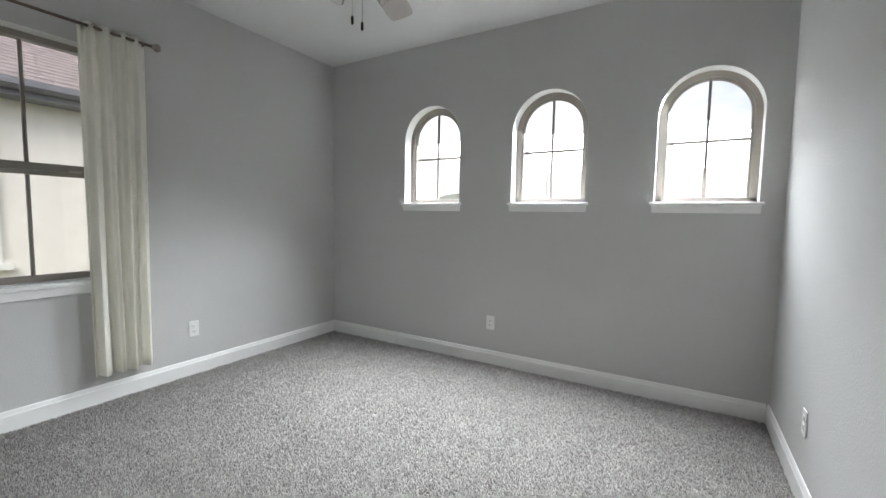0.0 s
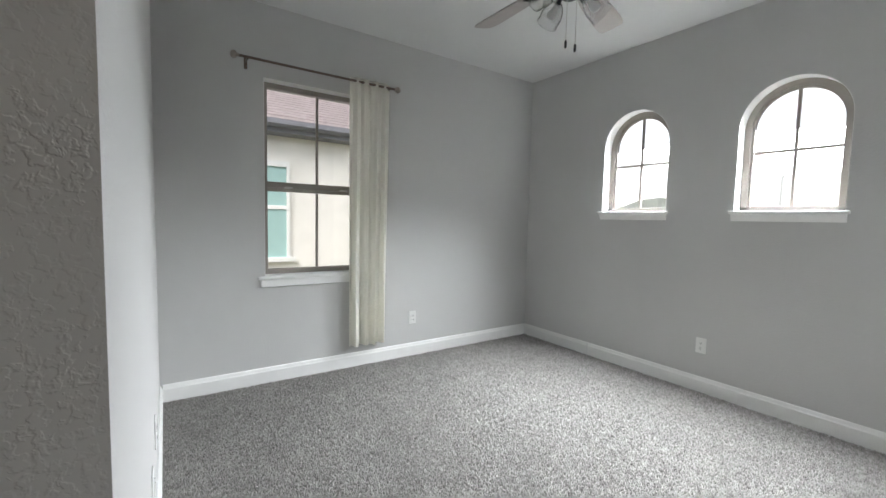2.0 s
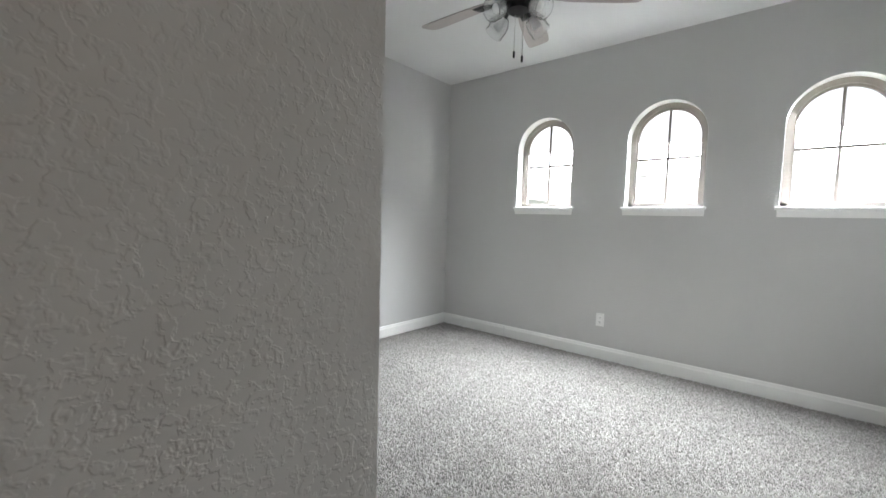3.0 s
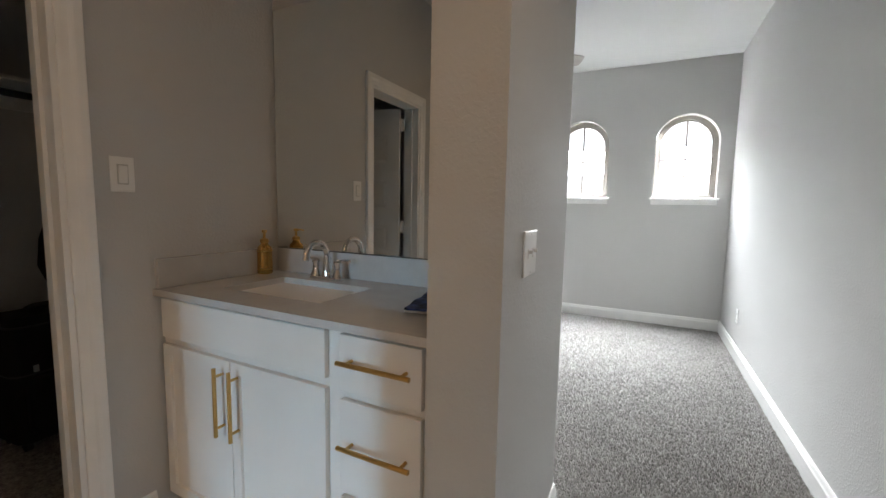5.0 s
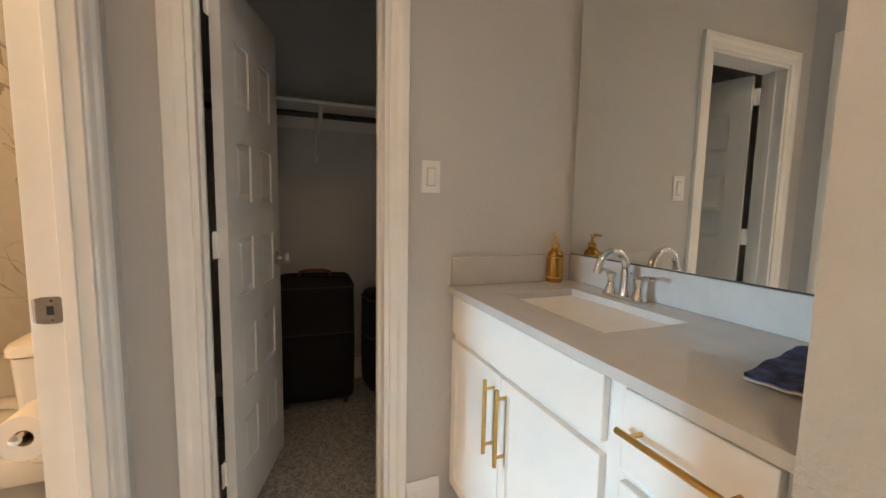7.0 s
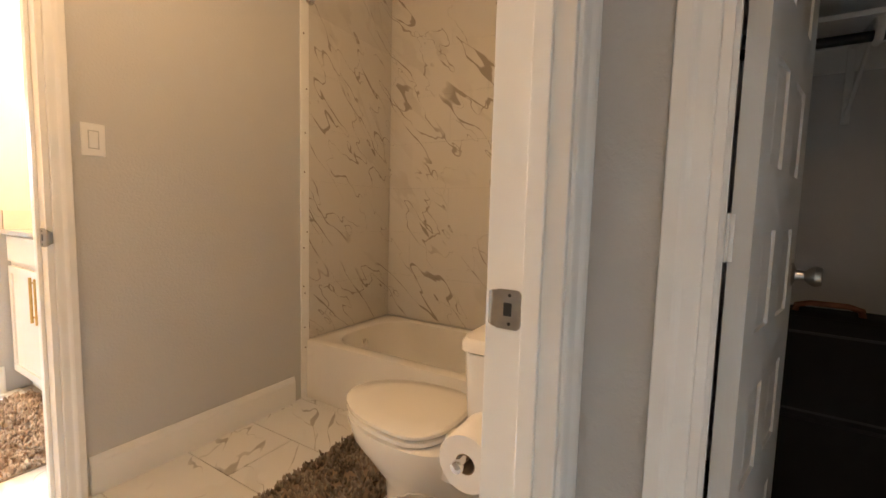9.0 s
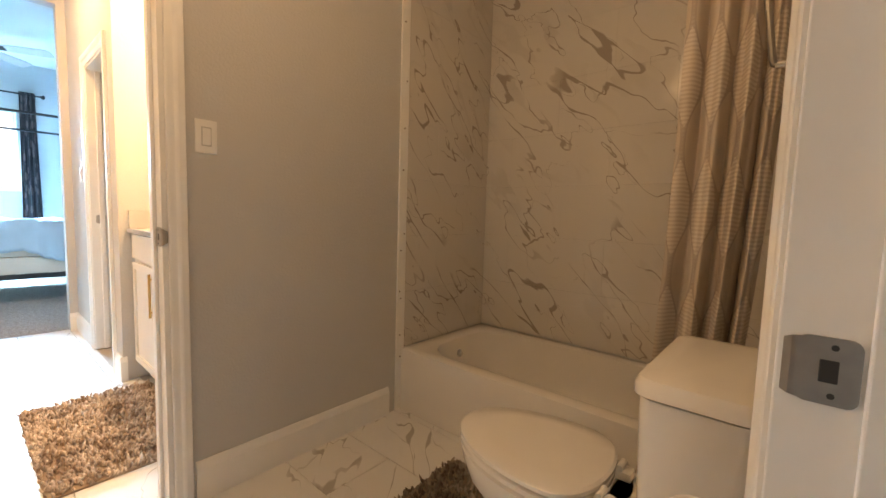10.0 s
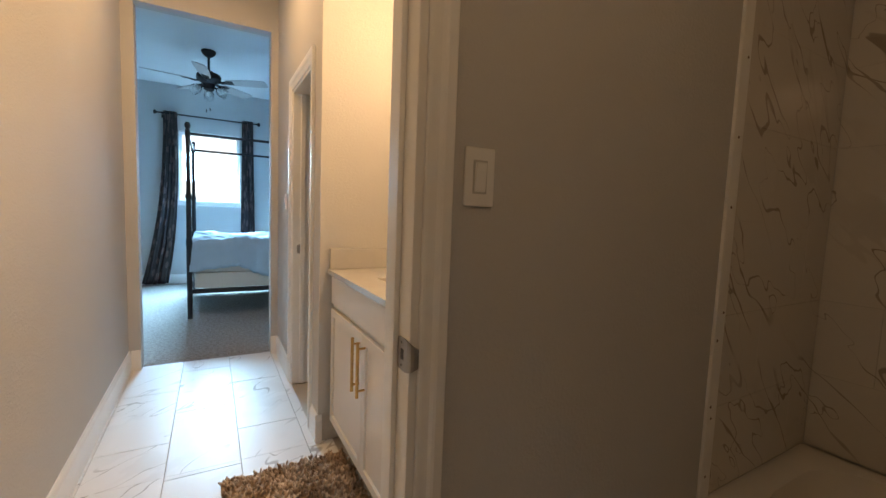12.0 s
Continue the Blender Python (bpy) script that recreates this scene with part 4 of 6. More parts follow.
def suitcase(label, place, w, d, h, wrap):
    """A soft upright suitcase: body with rounded corners, front pocket, top and side handles, wheels."""
    root = thing("suitcase", label, "suitcase", "black suitcases in the closet", place)
    bm = bmesh.new()
    rings = []
    for k, z in enumerate((0.045, 0.05, 0.08, h * 0.5, h - 0.06, h - 0.015, h)):
        s = (0.90, 0.96, 1.0, 1.02, 1.0, 0.95, 0.86)[k]
        rings.append(round_rect(0, 0, w / 2 * s, d / 2 * s, 0.05, z))
    loft(bm, rings)
    part("body", bm, LUGGAGE, root, smooth=True)
    bm = bmesh.new()
    loft(bm, [round_rect(0, -d / 2 - 0.008, w * 0.40 * s, 0.035 * s, 0.02, z) for s, z in ((0.9, 0.10), (1, 0.13), (1, h * 0.52), (0.9, h * 0.56))])
    part("front_pocket", bm, LUGGAGE, root, smooth=True)
    for z in (h * 0.58, h * 0.93):
        bm = bmesh.new()
        loft(bm, [round_rect(0, 0, w / 2 * 1.022, d / 2 * 1.022, 0.05, q) for q in (z, z + 0.008)])
        part("zip", bm, ZIP, root)
    bm = bmesh.new()
    tube(bm, [(-0.09, 0, h - 0.01), (-0.085, 0, h + 0.022), (-0.05, 0, h + 0.032), (0.05, 0, h + 0.032), (0.085, 0, h + 0.022), (0.09, 0, h - 0.01)], 0.011, 8)
    part("top_handle", bm, ORANGE if wrap else ZIP, root, smooth=True)
    if not wrap:
        bm = bmesh.new()
        box(bm, -0.13, -d / 2 - 0.012, h * 0.60, -0.11, -d / 2 - 0.004, h * 0.65, 0.001)
        part("tag", bm, NICKEL, root, "small metal badge")
    for sx in (-1, 1):
        for sy in (-1, 1):
            bm = bmesh.new()
            cyl(bm, (sx * (w / 2 - 0.05) - 0.012, sy * (d / 2 - 0.05), 0.026), (sx * (w / 2 - 0.05) + 0.012, sy * (d / 2 - 0.05), 0.026), 0.026, seg=16)
            cyl(bm, (sx * (w / 2 - 0.05), sy * (d / 2 - 0.05), 0.03), (sx * (w / 2 - 0.05), sy * (d / 2 - 0.05), 0.06), 0.016, seg=10)
            part("wheel", bm, ZIP, root, smooth=True)
    return root


suitcase("large black upright suitcase with an orange handle wrap", pose(-2.96, -1.36, 0.004, 0, 0, 86), 0.44, 0.28, 0.77, True)
suitcase("smaller black upright suitcase leaning by the closet wall", pose(-2.96, -0.86, 0.004, 0, 0, 94), 0.40, 0.26, 0.66, False)
bm = bmesh.new()
rings = []
for z, hx, hy in ((0.735, 0.05, 0.05), (0.77, 0.12, 0.09), (0.88, 0.15, 0.12), (1.02, 0.13, 0.11), (1.15, 0.10, 0.08), (1.28, 0.05, 0.05), (1.40, 0.02, 0.02)):
    rings.append([(-2.98 + hx * math.cos(2 * math.pi * i / 20) * (1 + 0.12 * math.sin(5 * i + z * 9)), -0.74 + hy * math.sin(2 * math.pi * i / 20) * (1 + 0.12 * math.cos(4 * i + z * 7)), z) for i in range(20)])
loft(bm, rings)
tube(bm, [(-2.98, -0.74, 1.39), (-2.96, -0.74, 1.55), (-2.94, -0.74, 1.69), (-2.93, -0.74, 1.728)], 0.008, 8)
one("hanging_bag", bm, LUGGAGE, "dark cloth bag hanging from the closet rod", "bag", smooth=True)


# ---- vanities ----
def bar_pull(parent, a, b, out):
    """A round brass bar pull between a and b on two posts; out is the way off the door."""
    bm = bmesh.new()
    a, b, out = Vector(a), Vector(b), Vector(out)
    cyl(bm, a + out, b + out, 0.0066, seg=14)
    for k in (0.12, 0.88):
        p = a.lerp(b, k)
        cyl(bm, p, p + out, 0.0048, seg=10)
    part("bar_pull", bm, BRASS, parent, "brushed brass bar pull", smooth=True)


def shaker(name, parent, x0, x1, z0, z1, y, frame_w=0.055):
    """A door front with a frame round a recessed panel, its face towards -y at y."""
    bm = bmesh.new()
    box(bm, x0, y, z0, x1, y + 0.019, z1, 0.0015)
    front = min(bm.faces, key=lambda f: (round(f.calc_center_median().y, 4), -f.calc_area()))
    bmesh.ops.inset_region(bm, faces=[front], thickness=frame_w - 0.0015)
    bmesh.ops.inset_region(bm, faces=[front], thickness=0.003)
    for v in front.verts:
        v.co.y += 0.009
    return part(name, bm, CABINET, parent)


def flat_front(name, parent, x0, x1, z0, z1, y):
    bm = bmesh.new()
    box(bm, x0, y, z0, x1, y + 0.019, z1, 0.003)
    return part(name, bm, CABINET, parent)


def vanity(label, place, width, top, fronts, split, drawers):
    """A cabinet against a wall: back at y 0, left end at x 0, front towards -y. fronts: false front and doors; drawers: x range."""
    root = thing("vanity_cabinet", label, "cabinet", place=place)
    face = -0.525
    bm = bmesh.new()
    box(bm, 0.002, face, 0.10, width - 0.002, -0.002, top - 0.0245)
    box(bm, 0.002, face + 0.06, 0.0, width - 0.002, -0.002, 0.10)
    part("body", bm, CABINET, root)
    y = face - 0.0195
    x0, x1 = fronts
    flat_front("false_front", root, x0, x1, top - 0.176, top - 0.034, y)
    for a, b, hx in ((x0, split - 0.0015, split - 0.036), (split + 0.0015, x1, split + 0.036)):
        door = shaker("door", root, a, b, 0.125, top - 0.203, y)
        bar_pull(door, (hx, y, top - 0.455), (hx, y, top - 0.222), (0, -0.032, 0))
    if drawers:
        for z0, z1 in ((top - 0.198, top - 0.036), (top - 0.488, top - 0.222), (0.125, top - 0.510)):
            front = flat_front("drawer_front", root, drawers[0], drawers[1], z0, z1, y)
            m = (drawers[0] + drawers[1]) / 2
            bar_pull(front, (m - 0.113, y, (z0 + z1) / 2 + 0.012), (m + 0.113, y, (z0 + z1) / 2 + 0.012), (0, -0.032, 0))
    return root


def counter(label, place, width, top, sink_x, ends):
    """A stone top with a rectangular sink hole, back and side splashes, and the sink bowl under it."""
    root = thing("vanity_countertop", label, "countertop", place=place)
    d0, d1 = -0.560, -0.002
    sx0, sx1, sy0, sy1 = sink_x - 0.235, sink_x + 0.235, -0.42, -0.135
    bm = bmesh.new()
    z0, z1 = top - 0.024, top
    box(bm, 0.002, d0, z0, sx0, d1, z1)
    box(bm, sx1, d0, z0, width - 0.002, d1, z1)
    box(bm, sx0, d0, z0, sx1, sy0, z1)
    box(bm, sx0, sy1, z0, sx1, d1, z1)
    bmesh.ops.remove_doubles(bm, verts=bm.verts, dist=1e-5)
    part("slab", bm, QUARTZ, root)
    bar("backsplash", (0.022, -0.021, top + 0.0005, width - 0.002, -0.001, top + 0.108), QUARTZ, root, 0.0015)
    if "left" in ends:
        bar("sidesplash", (0.001, d0 + 0.01, top + 0.0005, 0.021, -0.0215, top + 0.108), QUARTZ, root, 0.0015)
    if "right" in ends:
        bar("sidesplash", (width - 0.021, d0 + 0.01, top + 0.0005, width - 0.001, -0.0215, top + 0.108), QUARTZ, root, 0.0015)
    bm = bmesh.new()
    cx, cy = (sx0 + sx1) / 2, (sy0 + sy1) / 2
    hx, hy = (sx1 - sx0) / 2, (sy1 - sy0) / 2
    rings = [round_rect(cx, cy, hx + 0.02, hy + 0.02, 0.03, z0 - 0.001), round_rect(cx, cy, hx - 0.0, hy - 0.0, 0.028, z0 - 0.001), round_rect(cx, cy, hx - 0.008, hy - 0.008, 0.03, z0 - 0.05),
             round_rect(cx, cy, hx - 0.02, hy - 0.02, 0.04, z0 - 0.12), round_rect(cx, cy, hx - 0.06, hy - 0.05, 0.05, z0 - 0.14), round_rect(cx, cy, 0.03, 0.03, 0.028, z0 - 0.145)]
    loft(bm, rings, close_bottom=False)
    part("sink", bm, PORCELAIN, root, "white rectangular undermount sink", smooth=True)
    bm = bmesh.new()
    lathe(bm, [(0.0, z0 - 0.140), (0.022, z0 - 0.141), (0.026, z0 - 0.143), (0.026, z0 - 0.146)], (cx, cy, 0), 18)
    part("drain", bm, CHROME, root, smooth=True)
    return root


def faucet(label, place):
    """A centreset tap: base plate, high curved spout, two levers on turned bodies, lift rod."""
    root = thing("faucet", label, "faucet", place=place)
    bm = bmesh.new()
    loft(bm, [round_rect(0, 0, hx, hy, hy * 0.95, z) for hx, hy, z in ((0.082, 0.028, 0.0), (0.082, 0.028, 0.006), (0.076, 0.023, 0.012))])
    part("base_plate", bm, CHROME, root, smooth=True)
    bm = bmesh.new()
    pts = [(0, 0, 0.01), (0, 0.002, 0.05), (0, 0.0, 0.095)]
    for k in range(1, 10):
        a = math.pi * 0.92 * k / 9
        pts.append((0, -0.055 + 0.055 * math.cos(a), 0.095 + 0.055 * math.sin(a)))
    pts.append((0, -0.114, 0.085))
    tube(bm, pts, [0.019, 0.015, 0.0125] + [0.0115] * 9 + [0.0125], 14)
    part("spout", bm, CHROME, root, smooth=True)
    bm = bmesh.new()
    cyl(bm, (0, 0.018, 0.01), (0, 0.02, 0.075), 0.003, seg=8)
    lathe(bm, [(0.0, 0.075), (0.006, 0.077), (0.007, 0.083), (0.0, 0.088)], (0, 0.02, 0), 10)
    part("lift_rod", bm, CHROME, root, smooth=True)
    for s in (-1, 1):
        bm = bmesh.new()
        lathe(bm, [(0.0, 0.008), (0.022, 0.010), (0.02, 0.022), (0.013, 0.034), (0.0125, 0.058), (0.017, 0.066), (0.017, 0.072), (0.009, 0.078), (0.0, 0.079)], (s * 0.056, 0, 0), 18)
        tube(bm, [(s * 0.056, 0, 0.073), (s * 0.075, -0.003, 0.078), (s * 0.108, -0.006, 0.080), (s * 0.122, -0.007, 0.079)], [0.006, 0.0055, 0.0065, 0.005], 10)
        part("lever", bm, CHROME, root, smooth=True)
    return root


V1 = 1.128
vanity("cream shaker vanity cabinet with brass pulls and three drawers", pose(-1.828, -0.405, 0), V1, 0.905, (0.018, 0.79), 0.385, (0.842, 1.102))
counter("pale grey quartz vanity top with white undermount sink", pose(-1.828, -0.405, 0), V1, 0.905, 0.42, ("left",))
faucet("chrome two-handle faucet with curved spout on the vanity", pose(-1.455, -0.478, 0.905) @ Matrix.Scale(1.06, 4))

mirror = thing("mirror", "large frameless wall mirror above the vanity", "mirror")
bar("mirror_glass", (-1.806, -0.422, 1.018, -0.704, -0.4055, 2.072), MIRROR, mirror, 0.0)
bar("mirror_edge", (-1.806, -0.4228, 1.0145, -0.704, -0.4055, 1.0178), SHADOW, mirror, 0.0, "thin dark strip along the bottom edge")

AMBER = material("amber gold glass", (0.46, 0.25, 0.06), rough=0.16, metal=0.75, mottle=0.06, scale=14)
bottle = thing("soap_dispenser", "amber gold soap dispenser with a brass pump", "soap dispenser", place=pose(-1.785, -0.515, 0.905))
bm = bmesh.new()
lathe(bm, [(0.0, 0.0), (0.030, 0.0), (0.033, 0.004), (0.033, 0.02), (0.0325, 0.105), (0.030, 0.118), (0.019, 0.13), (0.0155, 0.136), (0.0155, 0.14), (0.0, 0.14)], seg=24)
part("bottle", bm, AMBER, bottle, smooth=True)
bm = bmesh.new()
lathe(bm, [(0.0, 0.139), (0.018, 0.139), (0.018, 0.155), (0.010, 0.158), (0.0055, 0.16), (0.0055, 0.182), (0.011, 0.184), (0.011, 0.195), (0.0, 0.197)], seg=18)
tube(bm, [(0, 0, 0.19), (0.02, -0.014, 0.190), (0.03, -0.021, 0.186)], 0.0045, 8)
part("pump", bm, BRASS, bottle, smooth=True)
for z in (0.018, 0.1):
    bm = bmesh.new()
    lathe(bm, [(0.0332, z), (0.0342, z + 0.001), (0.0342, z + 0.004), (0.0332, z + 0.005)], seg=24)
    part("brass_ring", bm, BRASS, bottle, smooth=True)

NAVY = material("navy patterned cloth", (0.03, 0.045, 0.12), rough=0.85, mottle=0.95, scale=34, fine=0.2, fine_scale=300)
CREAMY = material("cream cloth", (0.66, 0.62, 0.55), rough=0.9, mottle=0.08, scale=12)
towel = thing("folded_cloth", "navy patterned cloth with a cream underside on the counter", "cloth", place=pose(-0.815, -0.66, 0.9055, 0, 0, 12))


def cloth_sheet(name, parent, hx, hy, lift, t, mat, seed):
    bm = bmesh.new()
    n = 16
    top = [[bm.verts.new((-hx + 2 * hx * i / n, -hy + 2 * hy * j / n, lift + t + 0.006 * (1 + noise.noise((i * 0.3 + seed, j * 0.25, seed))) + 0.045 * max(0, (i + j) / (2 * n) - 0.45) ** 1.2)) for j in range(n + 1)] for i in range(n + 1)]
    low = [[bm.verts.new((v.co.x, v.co.y, v.co.z - t)) for v in r] for r in top]
    for i in range(n):
        for j in range(n):
            bm.faces.new((top[i][j], top[i + 1][j], top[i + 1][j + 1], top[i][j + 1]))
            bm.faces.new((low[i][j], low[i][j + 1], low[i + 1][j + 1], low[i + 1][j]))
    for i in range(n):
        bm.faces.new((top[i][0], low[i][0], low[i + 1][0], top[i + 1][0]))
        bm.faces.new((top[i][n], top[i + 1][n], low[i + 1][n], low[i][n]))
        bm.faces.new((top[0][i], top[0][i + 1], low[0][i + 1], low[0][i]))
        bm.faces.new((top[n][i], low[n][i], low[n][i + 1], top[n][i + 1]))
    part(name, bm, mat, parent, smooth=True)


cloth_sheet("underside", towel, 0.085, 0.125, 0.0, 0.004, CREAMY, 1.0)
cloth_sheet("upper_fold", towel, 0.083, 0.128, 0.007, 0.006, NAVY, 1.0)

vanity("white shaker vanity cabinet with brass pulls in the second alcove", pose(-2.30, -5.141, 0, 0, 0, 90), 1.34, 0.94, (0.03, 0.99), 0.545, None)
counter("white quartz top of the second vanity", pose(-2.30, -5.141, 0, 0, 0, 90), 1.34, 0.94, 0.60, ("left",))
faucet("chrome two-handle faucet on the second vanity", pose(-2.222, -4.54, 0.94, 0, 0, 90))


# ---- bath ----
def bathtub():
    root = thing("bathtub", "white enamelled alcove bathtub with a plain apron", "bathtub")
    cx, cy, hx, hy, top = -3.0105, -2.88, 0.3765, 0.795, 0.345
    bm = bmesh.new()
    rings = [round_rect(cx, cy, hx, hy, 0.012, 0.0), round_rect(cx, cy, hx, hy, 0.012, top - 0.02), round_rect(cx, cy, hx - 0.002, hy - 0.002, 0.014, top - 0.006), round_rect(cx, cy, hx - 0.012, hy - 0.01, 0.02, top),
             round_rect(cx - 0.005, cy, hx - 0.062, hy - 0.085, 0.19, top), round_rect(cx - 0.005, cy, hx - 0.075, hy - 0.10, 0.19, top - 0.008),
             round_rect(cx - 0.005, cy, hx - 0.085, hy - 0.125, 0.18, top - 0.10), round_rect(cx - 0.005, cy, hx - 0.105, hy - 0.19, 0.16, top - 0.23),
             round_rect(cx - 0.005, cy, hx - 0.15, hy - 0.26, 0.12, top - 0.285), round_rect(cx - 0.005, cy, hx - 0.22, hy - 0.40, 0.08, top - 0.295)]
    loft(bm, rings)
    part("shell", bm, ACRYLIC, root, smooth=True)
    bm = bmesh.new()
    lathe(bm, [(0.0, 0.0), (0.028, 0.0), (0.03, 0.003), (0.02, 0.008), (0.0, 0.009)], (cx, -3.555, 0.245), 20, Matrix.Rotation(radians(-78), 4, "X"))
    part("overflow_plate", bm, CHROME, root, smooth=True)
    return root


bathtub()


def toilet(cx):
    root = thing("toilet", "white two-piece toilet with closed lid", "toilet", place=pose(cx, 0, 0))
    bm = bmesh.new()
    rings = [egg(0, -2.50, 0.125, 0.20, 0.24, 0.0), egg(0, -2.50, 0.122, 0.195, 0.24, 0.03), egg(0, -2.50, 0.105, 0.17, 0.22, 0.10), egg(0, -2.50, 0.105, 0.18, 0.21, 0.18), egg(0, -2.52, 0.135, 0.24, 0.20, 0.25),
             egg(0, -2.53, 0.168, 0.285, 0.20, 0.31), egg(0, -2.53, 0.180, 0.305, 0.20, 0.36), egg(0, -2.53, 0.182, 0.31, 0.20, 0.385), egg(0, -2.53, 0.172, 0.30, 0.19, 0.392)]
    loft(bm, rings)
    box(bm, -0.13, -2.40, 0.30, 0.13, -2.16, 0.392, 0.012)
    part("bowl", bm, PORCELAIN, root, smooth=True)
    bm = bmesh.new()
    loft(bm, [egg(0, -2.53, a, b, c, z) for a, b, c, z in ((0.178, 0.306, 0.135, 0.396), (0.184, 0.313, 0.14, 0.400), (0.184, 0.313, 0.14, 0.412), (0.178, 0.307, 0.135, 0.416))])
    part("seat", bm, PORCELAIN, root, smooth=True)
    bm = bmesh.new()
    loft(bm, [egg(0, -2.53, a, b, c, z) for a, b, c, z in ((0.178, 0.306, 0.135, 0.419), (0.185, 0.314, 0.142, 0.424), (0.185, 0.314, 0.142, 0.434), (0.176, 0.305, 0.135, 0.441), (0.12, 0.23, 0.09, 0.446))])
    part("lid", bm, PORCELAIN, root, smooth=True)
    for s in (-1, 1):
        bm = bmesh.new()
        box(bm, s * 0.075 - 0.022, -2.40, 0.393, s * 0.075 + 0.022, -2.355, 0.418, 0.006)
        cyl(bm, (s * 0.075 - 0.022, -2.385, 0.424), (s * 0.075 + 0.022, -2.385, 0.424), 0.009, seg=12)
        part("seat_hinge", bm, PLASTIC, root, smooth=True)
    bm = bmesh.new()
    loft(bm, [round_rect(0, -2.193, hx, hy, 0.035, z) for hx, hy, z in ((0.165, 0.085, 0.385), (0.18, 0.093, 0.40), (0.195, 0.098, 0.60), (0.205, 0.10, 0.735))])
    part("tank", bm, PORCELAIN, root, smooth=True)
    bm = bmesh.new()
    loft(bm, [round_rect(0, -2.193, hx, hy, r, z) for hx, hy, r, z in ((0.205, 0.10, 0.035, 0.737), (0.215, 0.109, 0.04, 0.742), (0.215, 0.109, 0.04, 0.762), (0.208, 0.102, 0.038, 0.775), (0.17, 0.07, 0.03, 0.781))])
    part("tank_lid", bm, PORCELAIN, root, smooth=True)
    bm = bmesh.new()
    cyl(bm, (-0.15, -2.305, 0.68), (-0.15, -2.318, 0.68), 0.014)
    tube(bm, [(-0.15, -2.318, 0.68), (-0.12, -2.322, 0.678), (-0.085, -2.322, 0.672)], [0.007, 0.006, 0.007], 8)
    part("flush_lever", bm, CHROME, root, smooth=True)
    return root


toilet(-2.155)

PAPER = material("toilet paper", (0.82, 0.80, 0.77), rough=0.95, mottle=0.02, scale=20, bump=0.15, bump_scale=180)
CARD = material("cardboard tube", (0.30, 0.22, 0.15), rough=0.9)
holder = thing("toilet_paper_holder", "chrome paper holder with a full white roll", "paper holder")
bm = bmesh.new()
lathe(bm, [(0.0, 0.0), (0.024, 0.0), (0.025, 0.005), (0.012, 0.012), (0.009, 0.03), (0.009, 0.06), (0.014, 0.068), (0.0, 0.08)], (-1.852, -2.0855, 0.615), 18, Matrix.Rotation(radians(90), 4, "X"))
tube(bm, [(-1.852, -2.152, 0.615), (-1.80, -2.155, 0.615), (-1.685, -2.155, 0.615)], 0.007, 10)
lathe(bm, [(0.0, 0.0), (0.011, 0.0), (0.013, 0.006), (0.011, 0.014), (0.0, 0.017)], (-1.69, -2.155, 0.615), 14, Matrix.Rotation(radians(90), 4, "Y"))
part("arm", bm, CHROME, holder, smooth=True)
bm = bmesh.new()
roll_turn = Matrix.Translation((-1.825, -2.155, 0.602)) @ Matrix.Rotation(radians(90), 4, "Y")
lathe(bm, [(0.0215, 0.0), (0.058, 0.0), (0.06, 0.003), (0.06, 0.107), (0.058, 0.11), (0.0215, 0.11), (0.0215, 0.0)], seg=40, turn=roll_turn)
roll = part("paper_roll", bm, PAPER, holder, "full white paper roll", smooth=True)
bm = bmesh.new()
lathe(bm, [(0.0195, 0.001), (0.0213, 0.001), (0.0213, 0.109), (0.0195, 0.109), (0.0195, 0.001)], seg=24, turn=roll_turn)
part("cardboard_core", bm, CARD, roll, smooth=True)

BIN = sheer("milky plastic", (0.80, 0.76, 0.74), 0.35)
bin_ob = thing("waste_bin", "small milky plastic waste bin with a liner bag", "waste bin", place=pose(-1.90, -2.395, 0))
bm = bmesh.new()
lathe(bm, [(0.0, 0.0), (0.082, 0.0), (0.085, 0.006), (0.104, 0.245), (0.109, 0.252), (0.106, 0.256), (0.101, 0.248), (0.082, 0.010), (0.0, 0.008)], seg=36)
part("bin", bm, BIN, bin_ob, smooth=True)
bm = bmesh.new()
for prof in ([(0.100, 0.17), (0.1045, 0.258), (0.113, 0.256), (0.117, 0.20), (0.112, 0.165)],):
    seg = 48
    rings = [[bm.verts.new(((r + 0.004 * math.sin(i * 2.7 + z * 60) + 0.003 * math.sin(i * 0.9)) * math.cos(2 * math.pi * i / seg), (r + 0.004 * math.sin(i * 2.7 + z * 60)) * math.sin(2 * math.pi * i / seg), z + 0.006 * math.sin(i * 1.3) * (z < 0.2))) for i in range(seg)] for r, z in prof]
    for p, q in zip(rings, rings[1:]):
        for i in range(seg):
            bm.faces.new((p[i], p[(i + 1) % seg], q[(i + 1) % seg], q[i]))
liner = part("liner_bag", bm, sheer("thin white bag", (0.84, 0.82, 0.80), 0.4), bin_ob, "thin white liner bag folded over the rim", smooth=True)
thicken(liner, 0.0008)
bm = bmesh.new()
for k in range(9):
    a = k * 2.4
    bmesh.ops.create_icosphere(bm, subdivisions=2, radius=0.028 + 0.008 * (k % 3), matrix=Matrix.Translation((0.04 * math.cos(a), 0.04 * math.sin(a), 0.04 + 0.012 * (k % 4))))
for v in bm.verts:
    v.co += Vector((noise.noise(v.co * 60), noise.noise(v.co * 60 + Vector((7, 0, 0))), noise.noise(v.co * 60 + Vector((0, 9, 0))))) * 0.012
part("crumpled_paper", bm, material("olive crumpled paper", (0.24, 0.22, 0.10), rough=0.9, mottle=0.5, scale=40), bin_ob, "crumpled olive and white scraps")

